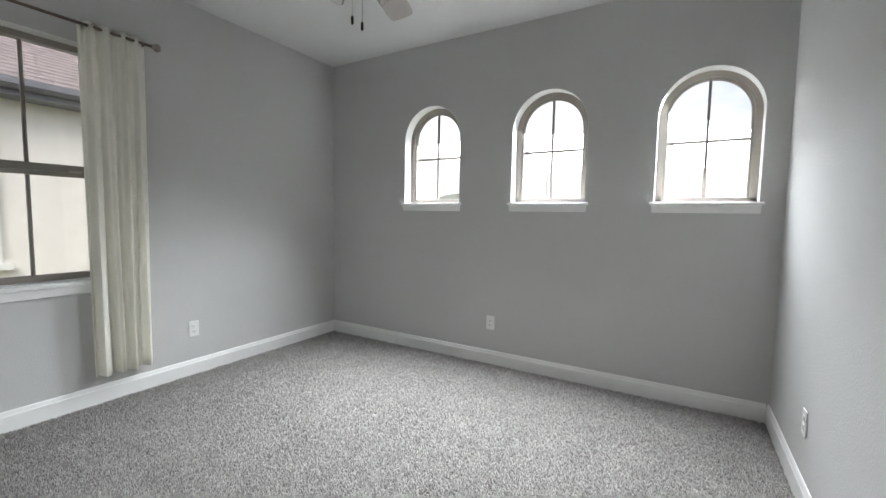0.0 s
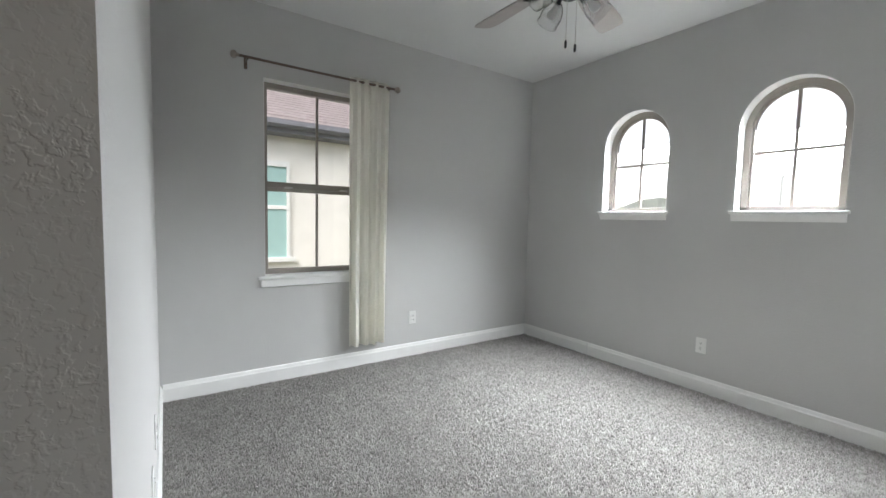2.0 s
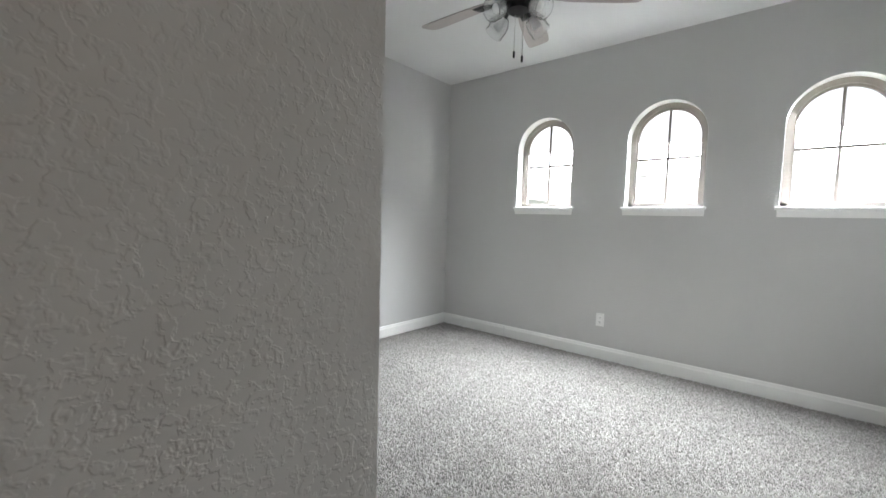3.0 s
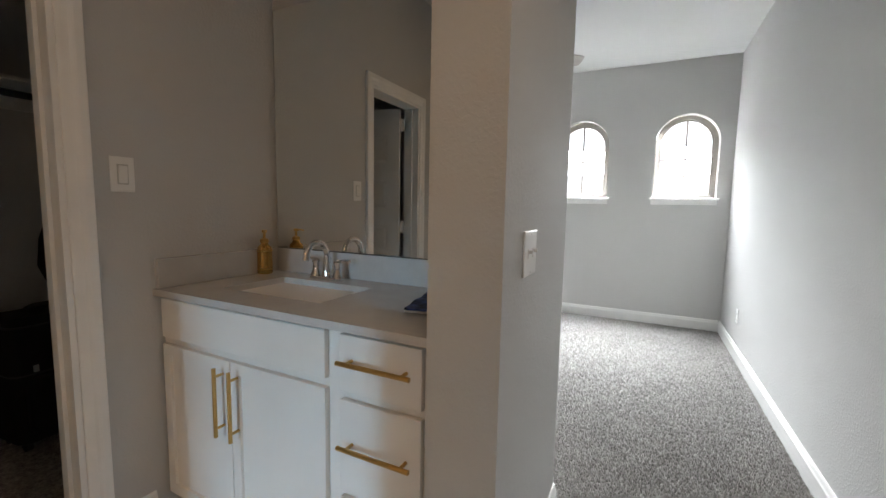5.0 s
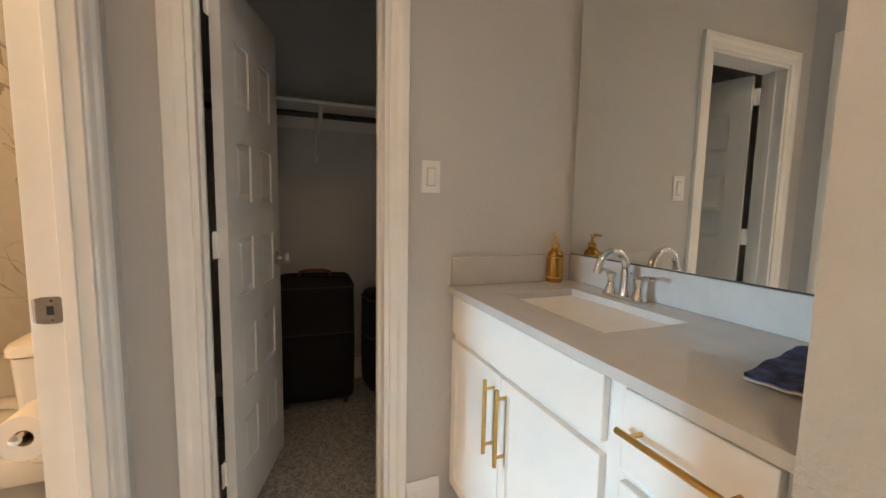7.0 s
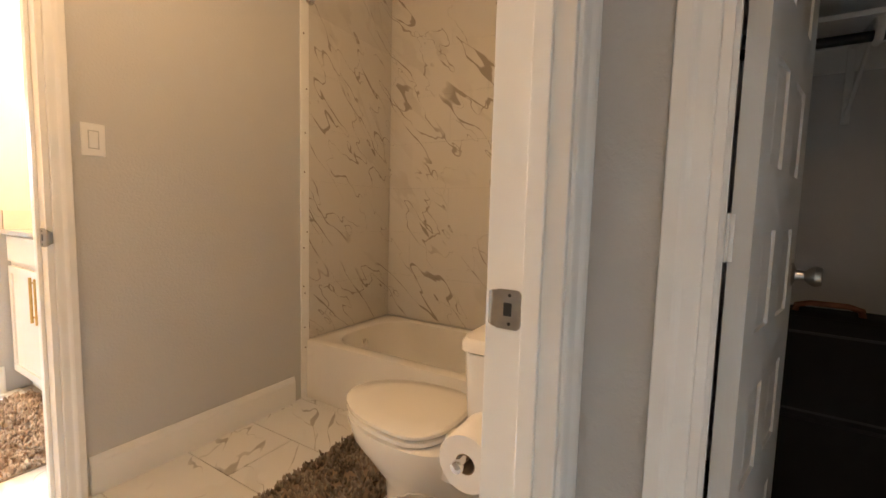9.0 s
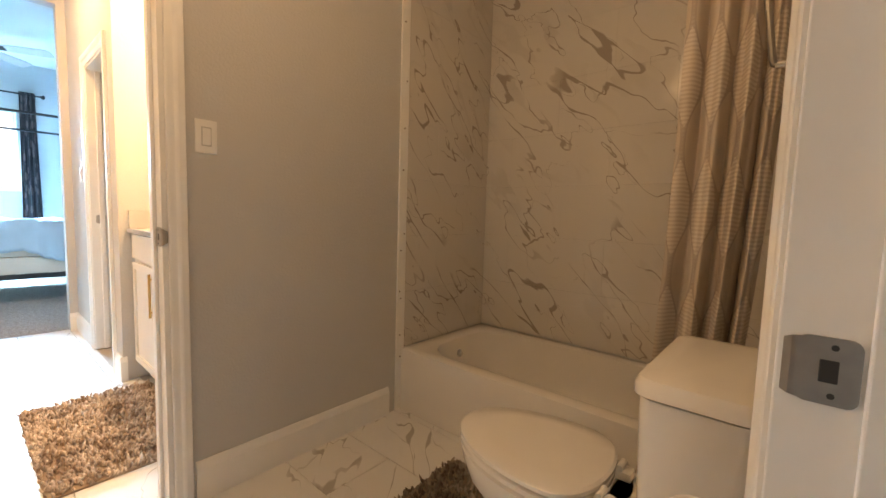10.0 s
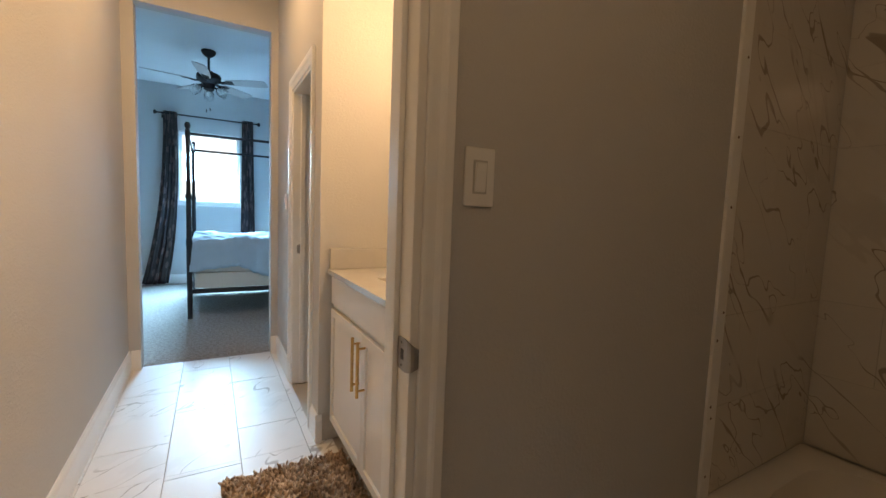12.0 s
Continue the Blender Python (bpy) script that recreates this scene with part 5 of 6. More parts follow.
# shower rod, curtain, towel bar, edge strip
bm = bmesh.new()
rodob = thing("shower_rod", "chrome shower curtain rod between the tiled walls", "shower rod")
cyl(bm, (-2.655, -3.664, 2.245), (-2.655, -2.10, 2.245), 0.0125, seg=18)
part("rod", bm, CHROME, rodob, smooth=True)
for y, s in ((-3.664, 1), (-2.096, -1)):
    bm = bmesh.new()
    lathe(bm, [(0.0, 0.0), (0.034, 0.0), (0.034, 0.004), (0.02, 0.012), (0.016, 0.03), (0.0, 0.03)], (-2.655, y, 2.245), 22, Matrix.Rotation(radians(-90 * s), 4, "X"))
    part("flange", bm, CHROME, rodob, smooth=True)


def shower_cloth():
    """Beige cloth with taupe ogee outlines; alternate ogees are ribbed."""
    m = material("beige shower cloth", (0.54, 0.47, 0.39), rough=0.75, mottle=0.04, scale=6, fine=0.05, fine_scale=700)
    nt = m.node_tree
    n, l = nt.nodes, nt.links
    b = n["Principled BSDF"]
    base = b.inputs["Base Color"].links[0].from_socket
    uv = n.new("ShaderNodeUVMap")
    sep = n.new("ShaderNodeSeparateXYZ")
    l.new(uv.outputs["UV"], sep.inputs[0])

    def calc(op, a, c=None):
        x = n.new("ShaderNodeMath")
        x.operation = op
        for k, v in enumerate((a, c)):
            if v is None:
                continue
            if isinstance(v, (int, float)):
                x.inputs[k].default_value = v
            else:
                l.new(v, x.inputs[k])
        return x.outputs[0]
    u = calc("MULTIPLY", sep.outputs["X"], 2 * math.pi / 0.27)
    v = calc("MULTIPLY", sep.outputs["Y"], 2 * math.pi / 0.40)
    wave = calc("SUBTRACT", calc("SINE", u), calc("SINE", calc("MULTIPLY", calc("COSINE", v), 1.42)))
    inside = calc("GREATER_THAN", wave, 0.0)
    edge = calc("LESS_THAN", calc("ABSOLUTE", wave), 0.17)
    ribs = calc("GREATER_THAN", calc("SINE", calc("MULTIPLY", sep.outputs["Y"], 2 * math.pi / 0.013)), -0.1)
    pale = calc("MULTIPLY", inside, ribs)
    mix = n.new("ShaderNodeMix")
    mix.data_type = "RGBA"
    mix.inputs["B"].default_value = (0.70, 0.64, 0.56, 1)
    l.new(base, mix.inputs["A"])
    l.new(calc("MULTIPLY", pale, 0.65), mix.inputs["Factor"])
    mix2 = n.new("ShaderNodeMix")
    mix2.data_type = "RGBA"
    mix2.inputs["B"].default_value = (0.34, 0.28, 0.23, 1)
    l.new(mix.outputs["Result"], mix2.inputs["A"])
    l.new(calc("MULTIPLY", edge, 0.6), mix2.inputs["Factor"])
    l.new(mix2.outputs["Result"], b.inputs["Base Color"])
    return m


SHOWER = shower_cloth()


def uv_cloth(name, label, category, mat, line, z_top, z_low, waves, depth, real_width, thick, **kw):
    bm = bmesh.new()
    rows, cols = kw.get("rows", 26), kw.get("cols", 90)
    hanging_cloth(bm, line, z_top, z_low, waves, depth, **kw)
    lay = bm.loops.layers.uv.new("UVMap")
    bm.verts.index_update()
    for f in bm.faces:
        for lp in f.loops:
            k = lp.vert.index
            lp[lay].uv = ((k % (cols + 1)) / cols * real_width, (1 - (k // (cols + 1)) / rows) * (z_top - z_low))
    return thicken(one(name, bm, mat, label, category, smooth=True), thick)


uv_cloth("shower_curtain", "beige shower curtain with an ogee pattern pulled aside", "shower curtain", SHOWER, ((-2.595, -2.385), (-2.61, -2.125)), 2.225, 0.12, 3.3, 0.042, 0.95, 0.0015, flare=0.85, sweep=-0.075, rows=60, cols=180, seed=5, bunch=1.7)
rings_ob = thing("curtain_rings", "chrome shower curtain rings on the rod", "curtain rings")
for k in range(8):
    bm = bmesh.new()
    y = -2.42 + 0.042 * k
    tube(bm, [(-2.655 + 0.028 * math.cos(t), y + 0.003 * math.sin(t), 2.235 + 0.032 * math.sin(t)) for t in [2 * math.pi * i / 14 for i in range(15)]], 0.0022, 6)
    part("ring", bm, CHROME, rings_ob)

arm = thing("towel_arm", "chrome towel arm with an upright loop above the toilet", "towel holder")
bm = bmesh.new()
lathe(bm, [(0.0, 0.0), (0.024, 0.0), (0.024, 0.006), (0.011, 0.010), (0.0075, 0.014), (0.0075, 0.058), (0.0, 0.060)], (-2.30, -2.0855, 1.428), 18, Matrix.Rotation(radians(90), 4, "X"))
part("post", bm, CHROME, arm, smooth=True)
bm = bmesh.new()
tube(bm, [(-2.30, -2.140, 1.428), (-2.30, -2.147, 1.432), (-2.30, -2.150, 1.445), (-2.30, -2.166, 1.563), (-2.30, -2.176, 1.64), (-2.30, -2.172, 1.655), (-2.30, -2.155, 1.66), (-2.30, -2.087, 1.66)], 0.0075, 10)
part("loop", bm, STRIKE, arm, "dark polished metal loop", smooth=True)

NAIL = material("rusty nail head", (0.20, 0.14, 0.10), rough=0.7, metal=0.4)
strip = tagged(new("trim_strip"), "white edge strip with nail heads beside the tub tile", "trim", kind="structure")
bar("strip", (-2.652, -3.6745, 0.002, -2.597, -3.664, 2.735), TRIM, strip, 0.002)
for z in (0.30, 0.42, 0.62, 0.66, 0.88, 0.97, 1.305, 1.52, 1.76, 2.05, 2.32):
    bm = bmesh.new()
    dx = 0.012 * math.sin(z * 31)
    cyl(bm, (-2.625 + dx, -3.6645, z), (-2.625 + dx, -3.6632, z), 0.0045, seg=8)
    part("nail_head", bm, NAIL, strip, "rusty nail head")


def shag_rug(label, x0, y0, x1, y1, tone_a, tone_b, turn=0.0, seed=1):
    """A bath mat: woven backing with a pile of fat chenille loops."""
    root = thing("bath_rug", label, "rug", place=pose((x0 + x1) / 2, (y0 + y1) / 2, 0, 0, 0, turn))
    hx, hy = (x1 - x0) / 2, (y1 - y0) / 2
    bm = bmesh.new()
    loft(bm, [round_rect(0, 0, hx, hy, 0.015, z) for z in (0.0, 0.008)])
    part("backing", bm, CARD, root)
    rng = np.random.default_rng(seed)
    n = int(4 * hx * hy * 5200)
    px, py = rng.uniform(-hx, hx, n), rng.uniform(-hy, hy, n)
    a, lean = rng.uniform(0, 2 * np.pi, n), rng.uniform(0.2, 0.9, n)
    h, r = rng.uniform(0.018, 0.034, n), rng.uniform(0.005, 0.0078, n)
    verts = np.zeros((n, 9, 3))
    for lv, (s, q) in enumerate(((0.8, 0.25), (1.0, 0.7))):
        for k in range(4):
            t = a + np.pi / 2 * k
            verts[:, lv * 4 + k, 0] = px + r * s * np.cos(t) + lean * h * q * np.cos(a) * 0.7
            verts[:, lv * 4 + k, 1] = py + r * s * np.sin(t) + lean * h * q * np.sin(a) * 0.7
            verts[:, lv * 4 + k, 2] = 0.004 + h * q
    verts[:, 8, 0], verts[:, 8, 1], verts[:, 8, 2] = px + lean * h * np.cos(a) * 0.75, py + lean * h * np.sin(a) * 0.75, 0.005 + h
    o = np.arange(n) * 9
    faces = []
    for k in range(4):
        j = (k + 1) % 4
        faces.append(np.stack([o + k, o + j, o + 4 + j, o + 4 + k], 1))
    quads = np.concatenate(faces)
    tris = np.concatenate([np.stack([o + 4 + k, o + 4 + (k + 1) % 4, o + 8], 1) for k in range(4)])
    data = bpy.data.meshes.new("shag_surface")
    data.from_pydata(verts.reshape(-1, 3).tolist(), [], quads.tolist() + tris.tolist())
    m = island_tones("chenille pile " + str(seed), tone_a, tone_b, 0.95, 12.0, -0.2, 0.55, 0.6)
    data.materials.append(m)
    data.shade_smooth()
    ob = new("shag_surface", data)
    ob.parent = root
    tagged(ob, "deep shaggy chenille pile", kind="stuff")
    return root


def island_tones(name, a, b, rough, patch=7.0, lo=-0.15, hi=0.4, share=0.75, tread=0.0):
    m = bpy.data.materials.new(name)
    m.use_nodes = True
    nt = m.node_tree
    n, l = nt.nodes, nt.links
    p = n["Principled BSDF"]
    p.inputs["Roughness"].default_value = rough
    p.inputs["Specular IOR Level"].default_value = 0.15
    geo = n.new("ShaderNodeNewGeometry")
    co = n.new("ShaderNodeTexCoord")
    big = n.new("ShaderNodeTexNoise")
    big.inputs["Scale"].default_value = patch
    l.new(co.outputs["Object"], big.inputs["Vector"])
    add = n.new("ShaderNodeMath")
    add.operation = "MULTIPLY_ADD"
    add.inputs[1].default_value = share
    l.new(geo.outputs["Random Per Island"], add.inputs[0])
    rng2 = n.new("ShaderNodeMapRange")
    rng2.inputs["From Min"].default_value, rng2.inputs["From Max"].default_value = 0.35, 0.65
    rng2.inputs["To Min"].default_value, rng2.inputs["To Max"].default_value = lo, hi
    l.new(big.outputs["Fac"], rng2.inputs["Value"])
    l.new(rng2.outputs["Result"], add.inputs[2])
    mix = n.new("ShaderNodeMix")
    mix.data_type = "RGBA"
    mix.inputs["A"].default_value, mix.inputs["B"].default_value = (*a, 1), (*b, 1)
    # trodden patches, a hand's width and more across
    wide = n.new("ShaderNodeTexNoise")
    wide.inputs["Scale"].default_value, wide.inputs["Detail"].default_value = 6.0, 3.0
    l.new(co.outputs["Object"], wide.inputs["Vector"])
    worn = n.new("ShaderNodeMath")
    worn.operation = "MULTIPLY_ADD"
    worn.inputs[1].default_value, worn.inputs[2].default_value = tread, -0.5 * tread
    l.new(wide.outputs["Fac"], worn.inputs[0])
    total = n.new("ShaderNodeMath")
    l.new(add.outputs[0], total.inputs[0])
    l.new(worn.outputs[0], total.inputs[1])
    l.new(total.outputs[0], mix.inputs["Factor"])
    l.new(mix.outputs["Result"], p.inputs["Base Color"])
    return m


shag_rug("grey-brown shaggy bath mat in front of the toilet", -2.47, -3.13, -1.80, -2.74, (0.13, 0.10, 0.078), (0.42, 0.36, 0.29), 2, 3)
shag_rug("brown and tan shaggy mat before the second vanity", -1.80, -4.98, -1.245, -4.05, (0.25, 0.175, 0.125), (0.70, 0.57, 0.45), 1, 4)

# ---- second bedroom: canopy bed, curtains ----
bed = thing("canopy_bed", "black iron four-poster canopy bed frame", "bed")
BX0, BX1, BY0, BY1 = -3.06, -1.0, -9.70, -8.18
for x, y in ((BX1, BY1), (BX1, BY0), (BX0, BY1), (BX0, BY0)):
    bm = bmesh.new()
    lathe(bm, [(0.0, 0.0), (0.026, 0.0), (0.024, 0.02), (0.027, 0.30), (0.028, 0.80), (0.032, 0.82), (0.032, 0.86), (0.026, 0.88), (0.024, 1.30), (0.03, 1.32), (0.03, 1.35), (0.022, 1.37), (0.02, 1.95), (0.026, 1.97), (0.026, 2.03), (0.016, 2.045), (0.028, 2.07), (0.03, 2.09), (0.02, 2.115), (0.0, 2.12)], (x, y, 0), 16)
    part("post", bm, BLACK_IRON, bed, smooth=True)
for z, r in ((0.30, 0.022), (2.0, 0.014)):
    for a, b in (((BX1, BY1), (BX0, BY1)), ((BX1, BY0), (BX0, BY0)), ((BX1, BY1), (BX1, BY0)), ((BX0, BY1), (BX0, BY0))):
        bm = bmesh.new()
        if z < 1:
            w = 0.012
            box(bm, min(a[0], b[0]) - w, min(a[1], b[1]) - w, z - 0.025, max(a[0], b[0]) + w, max(a[1], b[1]) + w, z + 0.025)
        else:
            cyl(bm, (*a, z), (*b, z), r, seg=12)
        part("rail", bm, BLACK_IRON, bed)
for k in range(9):
    bm = bmesh.new()
    x = BX0 + 0.2 + k * 0.21
    box(bm, x - 0.03, BY0 + 0.013, 0.305, x + 0.03, BY1 - 0.013, 0.323)
    part("slat", bm, BLACK_IRON, bed)
bm = bmesh.new()
cyl(bm, (-2.0, -8.94, 0.0), (-2.0, -8.94, 0.304), 0.015)
part("centre_leg", bm, BLACK_IRON, bed)
TICKING = material("cream ticking", (0.66, 0.62, 0.55), rough=0.85, mottle=0.03, scale=5, bump=0.1, bump_scale=200)
bm = bmesh.new()
loft(bm, [round_rect((BX0 + BX1) / 2 - 0.005, (BY0 + BY1) / 2, 0.99, 0.735, 0.05, z) for z in (0.326, 0.33, 0.485, 0.495)])
one("box_spring", bm, TICKING, "cream box spring on the iron bed frame", "box spring", smooth=True)
bm = bmesh.new()
loft(bm, [round_rect((BX0 + BX1) / 2 - 0.005, (BY0 + BY1) / 2, 0.985 + d, 0.73 + d, 0.07, z) for d, z in ((-0.02, 0.496), (0.0, 0.51), (0.006, 0.62), (0.0, 0.76), (-0.03, 0.78))])
one("mattress", bm, TICKING, "thick cream mattress on the box spring", "mattress", smooth=True)
DUVET = material("pale blue-white duvet", (0.38, 0.52, 0.64), rough=0.9, mottle=0.06, scale=4, fine=0.03, fine_scale=200)
bm = bmesh.new()
nx, ny = 110, 90
dx0, dx1, dy0, dy1 = BX0 + 0.25, BX1 - 0.045, BY0 - 0.06, BY1 + 0.06


def duvet_at(i, j):
    u, v = i / nx, j / ny
    s, t = -1.15 + 2.3 * u, -1.22 + 2.44 * v
    cx, cy = (BX0 + 0.30 + BX1 - 0.02) / 2, (BY0 + BY1) / 2
    ex, ey = max(0.0, abs(s) - 1.0), max(0.0, abs(t) - 1.0)
    x = cx + math.copysign(min(abs(s), 1.0) * 0.86 + min(ex, 0.06) * 0.5, s)
    y = cy + math.copysign(min(abs(t), 1.0) * 0.725 + min(ey, 0.05) * 0.9, t)
    fold = 0.045 * noise.noise((x * 4 + y * 3, y * 7 - x * 2, 0.3)) + 0.03 * (0.5 - abs(noise.noise((x * 9 + y * 4, y * 12 + x * 6, 4.0)))) + 0.022 * (0.4 - abs(noise.noise((x * 16 - y * 9, y * 21 + x * 5, 9.0))))
    z = 0.855 + fold + 0.02 * math.sin(x * 5 + y * 2)
    drop = max(ex * 1.5, ey * 1.6)
    z -= drop * (1 + 0.25 * noise.noise((x * 3, y * 3, 7.0)))
    if ey > 0:
        y += math.copysign(0.02 * math.sin(x * 17) * ey * 5, t)
    return x, y, z


grid = [[bm.verts.new(duvet_at(i, j)) for j in range(ny + 1)] for i in range(nx + 1)]
for i in range(nx):
    for j in range(ny):
        bm.faces.new((grid[i][j], grid[i + 1][j], grid[i + 1][j + 1], grid[i][j + 1]))
thicken(one("duvet", bm, DUVET, "rumpled pale blue duvet spread over the bed", "duvet", smooth=True), 0.02)


def drape_cloth():
    m = material("dark brown drape cloth", (0.035, 0.027, 0.028), rough=0.6, mottle=0.12, scale=8)
    nt = m.node_tree
    n, l = nt.nodes, nt.links
    b = n["Principled BSDF"]
    base = b.inputs["Base Color"].links[0].from_socket
    uv = n.new("ShaderNodeUVMap")
    vor = n.new("ShaderNodeTexVoronoi")
    vor.inputs["Scale"].default_value = 6.5
    l.new(uv.outputs["UV"], vor.inputs["Vector"])
    r = n.new("ShaderNodeMapRange")
    r.inputs["From Min"].default_value, r.inputs["From Max"].default_value = 0.40, 0.34
    l.new(vor.outputs["Distance"], r.inputs["Value"])
    mix = n.new("ShaderNodeMix")
    mix.data_type = "RGBA"
    mix.inputs["B"].default_value = (0.16, 0.11, 0.10, 1)
    l.new(base, mix.inputs["A"])
    half = n.new("ShaderNodeMath")
    half.operation = "MULTIPLY"
    half.inputs[1].default_value = 0.8
    l.new(r.outputs["Result"], half.inputs[0])
    l.new(half.outputs[0], mix.inputs["Factor"])
    l.new(mix.outputs["Result"], b.inputs["Base Color"])
    return m


DRAPE = drape_cloth()
curtain_rod("black curtain rod with ball finials over the bedroom window", "x", ((-0.53, BED_S + 0.09), (-1.87, BED_S + 0.09)), 2.60, BED_S, BLACK_IRON, BLACK_IRON, 0.011)
uv_cloth("drape", "dark brown patterned drape reaching the carpet", "curtain", DRAPE, ((-0.595, BED_S + 0.09), (-0.775, BED_S + 0.09)), 2.635, 0.02, 3.5, 0.024, 0.9, 0.002, flare=1.9, sweep=-0.23, seed=7)
uv_cloth("drape", "dark brown patterned drape hanging behind the bed", "curtain", DRAPE, ((-1.655, BED_S + 0.09), (-1.82, BED_S + 0.09)), 2.635, 0.02, 3.5, 0.024, 0.9, 0.002, flare=1.5, seed=11)

# ---- outside: neighbour's house, ground, street lamp, ridge ----
STUCCO = material("cream stucco", (0.86, 0.83, 0.78), rough=0.9, mottle=0.05, scale=3, bump=0.3, bump_scale=70)
SHINGLE = material("brown asphalt shingle", (0.24, 0.20, 0.20), rough=0.9, mottle=0.25, scale=9, fine=0.25, fine_scale=60)
GUTTER = material("dark grey gutter", (0.16, 0.16, 0.18), rough=0.5, mottle=0.05)
BLIND = material("pale teal window with blind", (0.38, 0.57, 0.55), rough=0.25, mottle=0.04)
house = thing("neighbour_house", "cream stucco house with brown shingle roof and teal window", "house")
HX = -6.6
bm = bmesh.new()
box(bm, HX - 6, -9.0, -0.35, HX, 5.0, 2.52)
part("wall", bm, STUCCO, house)
bm = bmesh.new()
slope = 0.5
for k in range(34):
    x0, x1 = HX + 0.33 - 0.16 * k, HX + 0.33 - 0.16 * (k + 1)
    z0, z1 = 2.60 + slope * 0.16 * k, 2.60 + slope * 0.16 * (k + 1)
    v = [bm.verts.new(p) for p in ((x0, -9.4, z0 + 0.012), (x0, 5.4, z0 + 0.012), (x1 - 0.03, 5.4, z1 + 0.015), (x1 - 0.03, -9.4, z1 + 0.015), (x0, -9.4, z0 - 0.03), (x0, 5.4, z0 - 0.03), (x1, 5.4, z1 - 0.03), (x1, -9.4, z1 - 0.03))]
    for f in ((0, 1, 2, 3), (4, 7, 6, 5), (0, 4, 5, 1), (1, 5, 6, 2), (2, 6, 7, 3), (3, 7, 4, 0)):
        bm.faces.new([v[i] for i in f])
part("roof", bm, SHINGLE, house, "brown shingle courses")
bar("fascia", (HX + 0.30, -9.4, 2.46, HX + 0.325, 5.4, 2.60), GUTTER, house, 0.0, "dark painted fascia")
bar("soffit", (HX + 0.001, -9.4, 2.46, HX + 0.30, 5.4, 2.50), GUTTER, house)
bm = bmesh.new()
gp = [(HX + 0.326, 2.52), (HX + 0.40, 2.52), (HX + 0.435, 2.56), (HX + 0.43, 2.63), (HX + 0.42, 2.63), (HX + 0.42, 2.57), (HX + 0.395, 2.53), (HX + 0.33, 2.53)]
lo = [bm.verts.new((p[0], -9.4, p[1])) for p in gp]
hi = [bm.verts.new((p[0], 5.4, p[1])) for p in gp]
for i in range(len(gp)):
    j = (i + 1) % len(gp)
    bm.faces.new((lo[i], lo[j], hi[j], hi[i]))
part("gutter", bm, GUTTER, house, "dark metal gutter")
hw = new("window")
hw.parent = house
for size, mat in (((HX + 0.001, 0.50, 0.62, HX + 0.05, 0.58, 2.09), TRIM), ((HX + 0.001, 1.35, 0.62, HX + 0.05, 1.40, 2.09), TRIM), ((HX + 0.001, 0.58, 2.0, HX + 0.05, 1.35, 2.09), TRIM), ((HX + 0.001, 0.45, 0.56, HX + 0.07, 1.48, 0.63), TRIM), ((HX + 0.001, 0.58, 1.36, HX + 0.04, 1.35, 1.42), TRIM)):
    bar("window_trim", size, mat, hw, 0.004)
bar("window_pane", (HX + 0.001, 0.58, 0.63, HX + 0.02, 1.35, 1.36), BLIND, hw, 0.0, "pale teal pane")
bar("window_pane", (HX + 0.001, 0.58, 1.42, HX + 0.02, 1.35, 2.0), BLIND, hw, 0.0, "pale teal pane")

GRASS = material("dry lawn and gravel", (0.16, 0.16, 0.08), rough=0.95, mottle=0.3, scale=0.4, fine=0.3, fine_scale=14)
bm = bmesh.new()
bmesh.ops.create_grid(bm, x_segments=4, y_segments=4, size=1500, matrix=Matrix.Translation((0, 0, -0.35)))
setting("ground", bm, GRASS, "dry lawn reaching to the horizon", "ground")
POLE = material("galvanised pole", (0.55, 0.55, 0.56), rough=0.5, metal=0.5)
sl = thing("street_lamp", "tall grey street lamp beyond the arched windows", "street lamp")
bm = bmesh.new()
tube(bm, [(-8.95, 30, -0.35), (-8.95, 30, 2.0), (-8.95, 30, 4.1), (-8.85, 30, 4.6), (-8.55, 30, 4.75), (-8.3, 30, 4.72)], [0.09, 0.075, 0.06, 0.05, 0.045, 0.04], 10)
part("pole", bm, POLE, sl, smooth=True)
bm = bmesh.new()
loft(bm, [round_rect(-8.1, 30, hx, hy, 0.05, z) for hx, hy, z in ((0.22, 0.10, 4.63), (0.30, 0.14, 4.68), (0.28, 0.12, 4.76), (0.12, 0.06, 4.80))])
part("lamp_head", bm, POLE, sl, smooth=True)
bm = bmesh.new()
n = 60
for a, b in zip(range(n), range(1, n + 1)):
    def top(k):
        return 5 + 30 * math.exp(-((k - 18.8) / 2.6) ** 2) + 2 * math.sin(k * 0.9) + math.sin(k * 2.1)
    xa, xb = -700 + 1400 * a / n, -700 + 1400 * b / n
    extrude_outline(bm, [(xa, -1), (xb, -1), (xb, top(b)), (xa, top(a))], "y", 480, 520)
setting("backdrop", bm, material("hazy green ridge", (0.26, 0.28, 0.26), rough=1.0, mottle=0.2, scale=0.02), "low hazy ridge on the horizon", "hill")

# ---- carpet pile ----
PILE = island_tones("looped carpet pile", (0.185, 0.176, 0.166), (0.48, 0.46, 0.437), 0.95, 62.0, -0.08, 0.48, 0.6, 0.45)


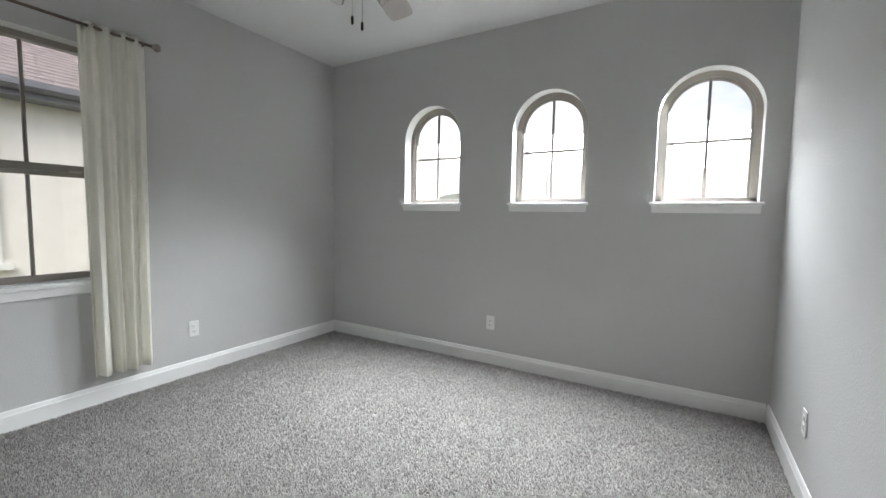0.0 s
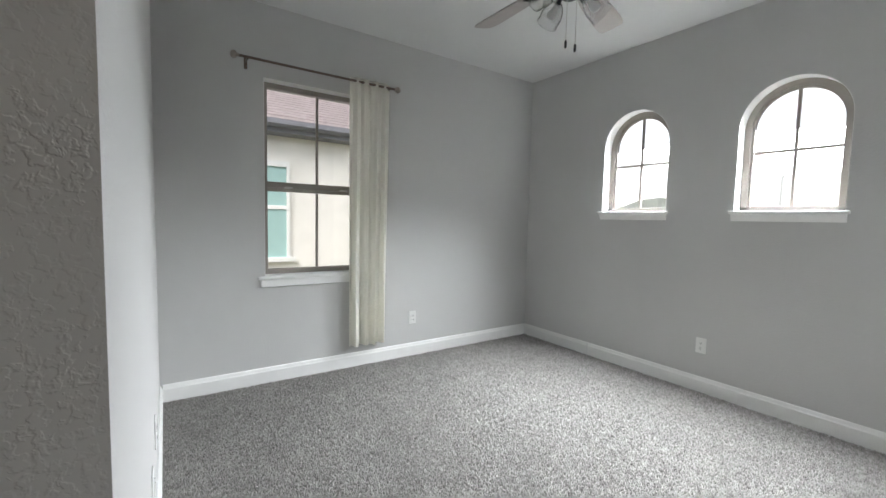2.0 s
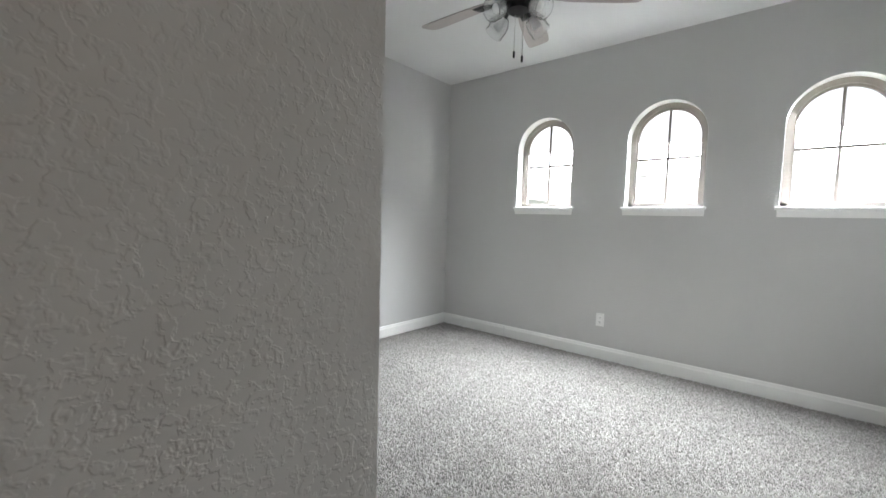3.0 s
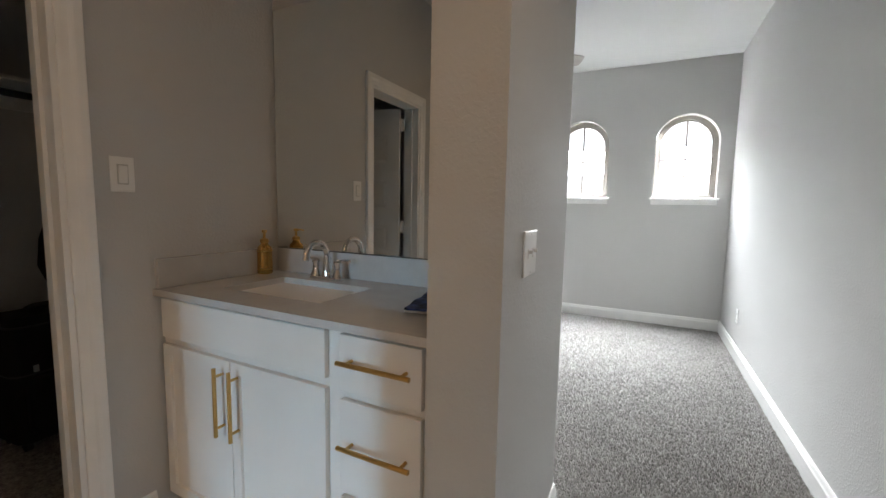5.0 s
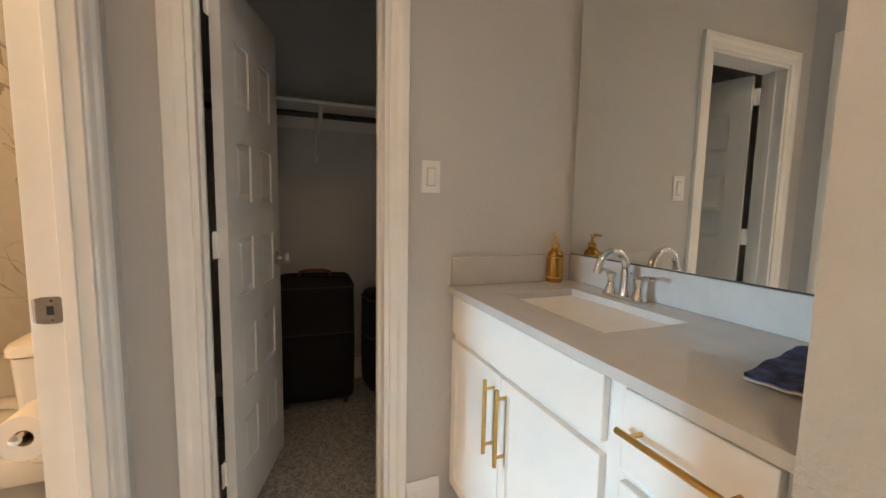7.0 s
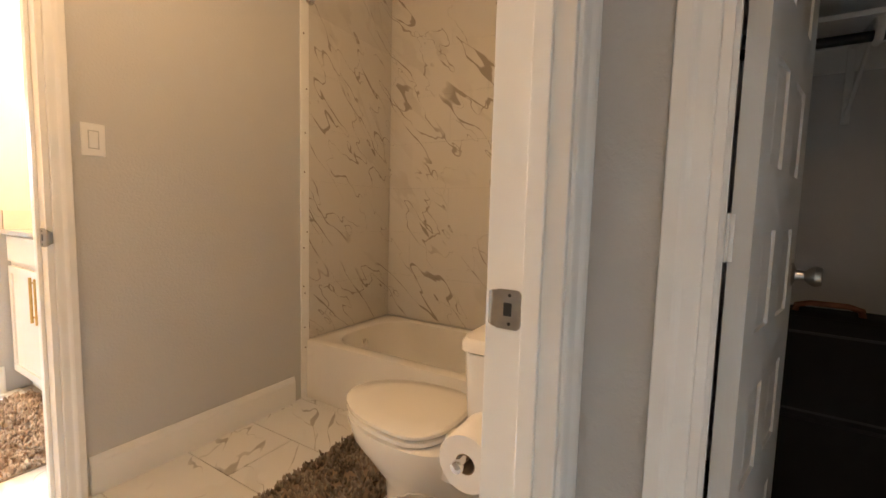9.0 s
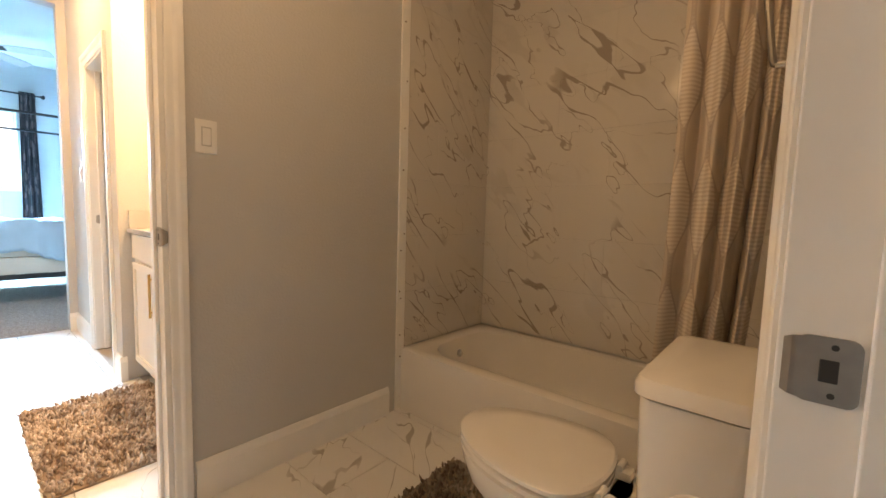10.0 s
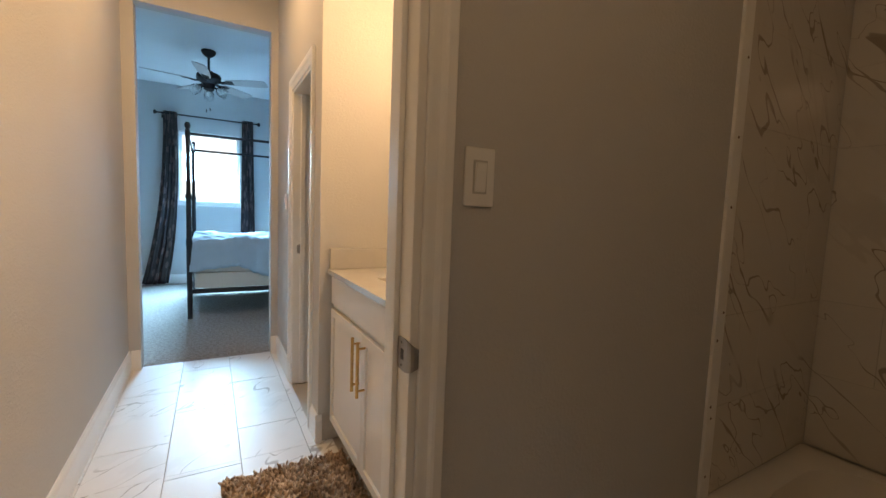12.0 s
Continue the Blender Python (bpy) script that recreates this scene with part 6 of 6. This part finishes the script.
def pile(x0, y0, x1, y1, per_m2, seed):
    rng = np.random.default_rng(seed)
    n = int((x1 - x0) * (y1 - y0) * per_m2)
    px, py = rng.uniform(x0, x1, n), rng.uniform(y0, y1, n)
    a, lean = rng.uniform(0, 2 * np.pi, n), rng.uniform(0.1, 0.5, n)
    h, r = rng.uniform(0.012, 0.019, n), rng.uniform(0.0034, 0.005, n)
    v = np.zeros((n, 4, 3))
    for k in range(3):
        t = a + 2 * np.pi / 3 * k
        v[:, k, 0], v[:, k, 1], v[:, k, 2] = px + r * np.cos(t), py + r * np.sin(t), 0.0005
    v[:, 3, 0], v[:, 3, 1], v[:, 3, 2] = px + lean * h * np.cos(a), py + lean * h * np.sin(a), h
    o = np.arange(n) * 4
    tris = np.concatenate([np.stack([o + k, o + (k + 1) % 3, o + 3], 1) for k in range(3)])
    data = bpy.data.meshes.new("carpet_pile")
    data.from_pydata(v.reshape(-1, 3).tolist(), [], tris.tolist())
    data.materials.append(PILE)
    data.shade_smooth()
    ob = new("carpet_pile", data)
    return tagged(ob, "short twisted grey-beige carpet pile covering the bedroom floor", "carpet", kind="stuff")


pile(-3.185, -0.98, 0.46, 3.085, 30000, 21)

# ---- tiles of floor and tub walls ----
FLOOR_TILES = tagged(new("floor_tiles"), "large white marble-look porcelain floor tiles", "floor", kind="structure")
TW, TL, TG = 0.317, 0.70, 0.0035


def tile_region(x0, y0, x1, y1):
    k0, k1 = math.floor((x0 + 1.012) / TW) - 1, math.ceil((x1 + 1.012) / TW) + 1
    for k in range(k0, k1):
        a, b = max(x0, -1.012 + k * TW + TG / 2), min(x1, -1.012 + (k + 1) * TW - TG / 2)
        if b - a < 0.012:
            continue
        off = -5.81 + (k % 2) * TL / 2 + TL / 2
        for j in range(-12, 14):
            c, d = max(y0, off + j * TL + TG / 2), min(y1, off + (j + 1) * TL - TG / 2)
            if d - c < 0.012:
                continue
            bm = bmesh.new()
            loft(bm, [round_rect((a + b) / 2, (c + d) / 2, (b - a) / 2 - s, (d - c) / 2 - s, 0.001, z, 1) for s, z in ((0, -0.02), (0, -0.001), (0.001, 0.0))])
            part("tile", bm, FLOOR_TILE, FLOOR_TILES)


for reg in ((-1.828, -1.965, 0.475, -0.99), (-1.637, -2.085, -0.888, -1.965), (-2.634, -3.675, -0.67, -2.085), (-1.535, -3.80, -0.808, -3.675), (-1.78, -5.141, -0.67, -3.80), (-1.70, -6.74, -0.67, -5.141)):
    tile_region(*reg)

TILE_GROUT = material("matched tile grout", (0.60, 0.57, 0.52), rough=0.8, mottle=0.05)
WALL_TILES = tagged(new("wall_tiles"), "glossy white tub tiles with grey-brown marble veins", "wall tile", kind="structure")


def tile_wall(axis, plane, side, a, b, shift):
    """Courses of tiles from the tub rim up to the ceiling."""
    bm = bmesh.new()
    if axis == "y":
        box(bm, plane, a, 0.346, plane + side * 0.004, b, 2.735)
    else:
        box(bm, a, plane, 0.346, b, plane + side * 0.004, 2.735)
    part("grout_bed", bm, TILE_GROUT, WALL_TILES)
    row, z = 0, 0.348
    while z < 2.73:
        zt = min(z + 0.305, 2.733)
        u = a - (0.305 if (row + shift) % 2 else 0.0) - 0.12
        while u < b:
            p, q = max(a, u + 0.0004), min(b, u + 0.61 - 0.0004)
            if q - p > 0.01:
                bm = bmesh.new()
                if axis == "y":
                    box(bm, plane + side * 0.0035, p, z + 0.0004, plane + side * 0.0095, q, zt - 0.0004, 0.0004)
                else:
                    box(bm, p, plane + side * 0.0035, z + 0.0004, q, plane + side * 0.0095, zt - 0.0004, 0.0004)
                part("tile", bm, WALL_TILE, WALL_TILES)
            u += 0.61
        z, row = zt, row + 1


tile_wall("y", -3.395, 1, -3.665, -2.095, 0)
tile_wall("x", -3.675, 1, -3.385, -2.654, 1)
tile_wall("x", -2.085, -1, -3.385, -2.640, 1)
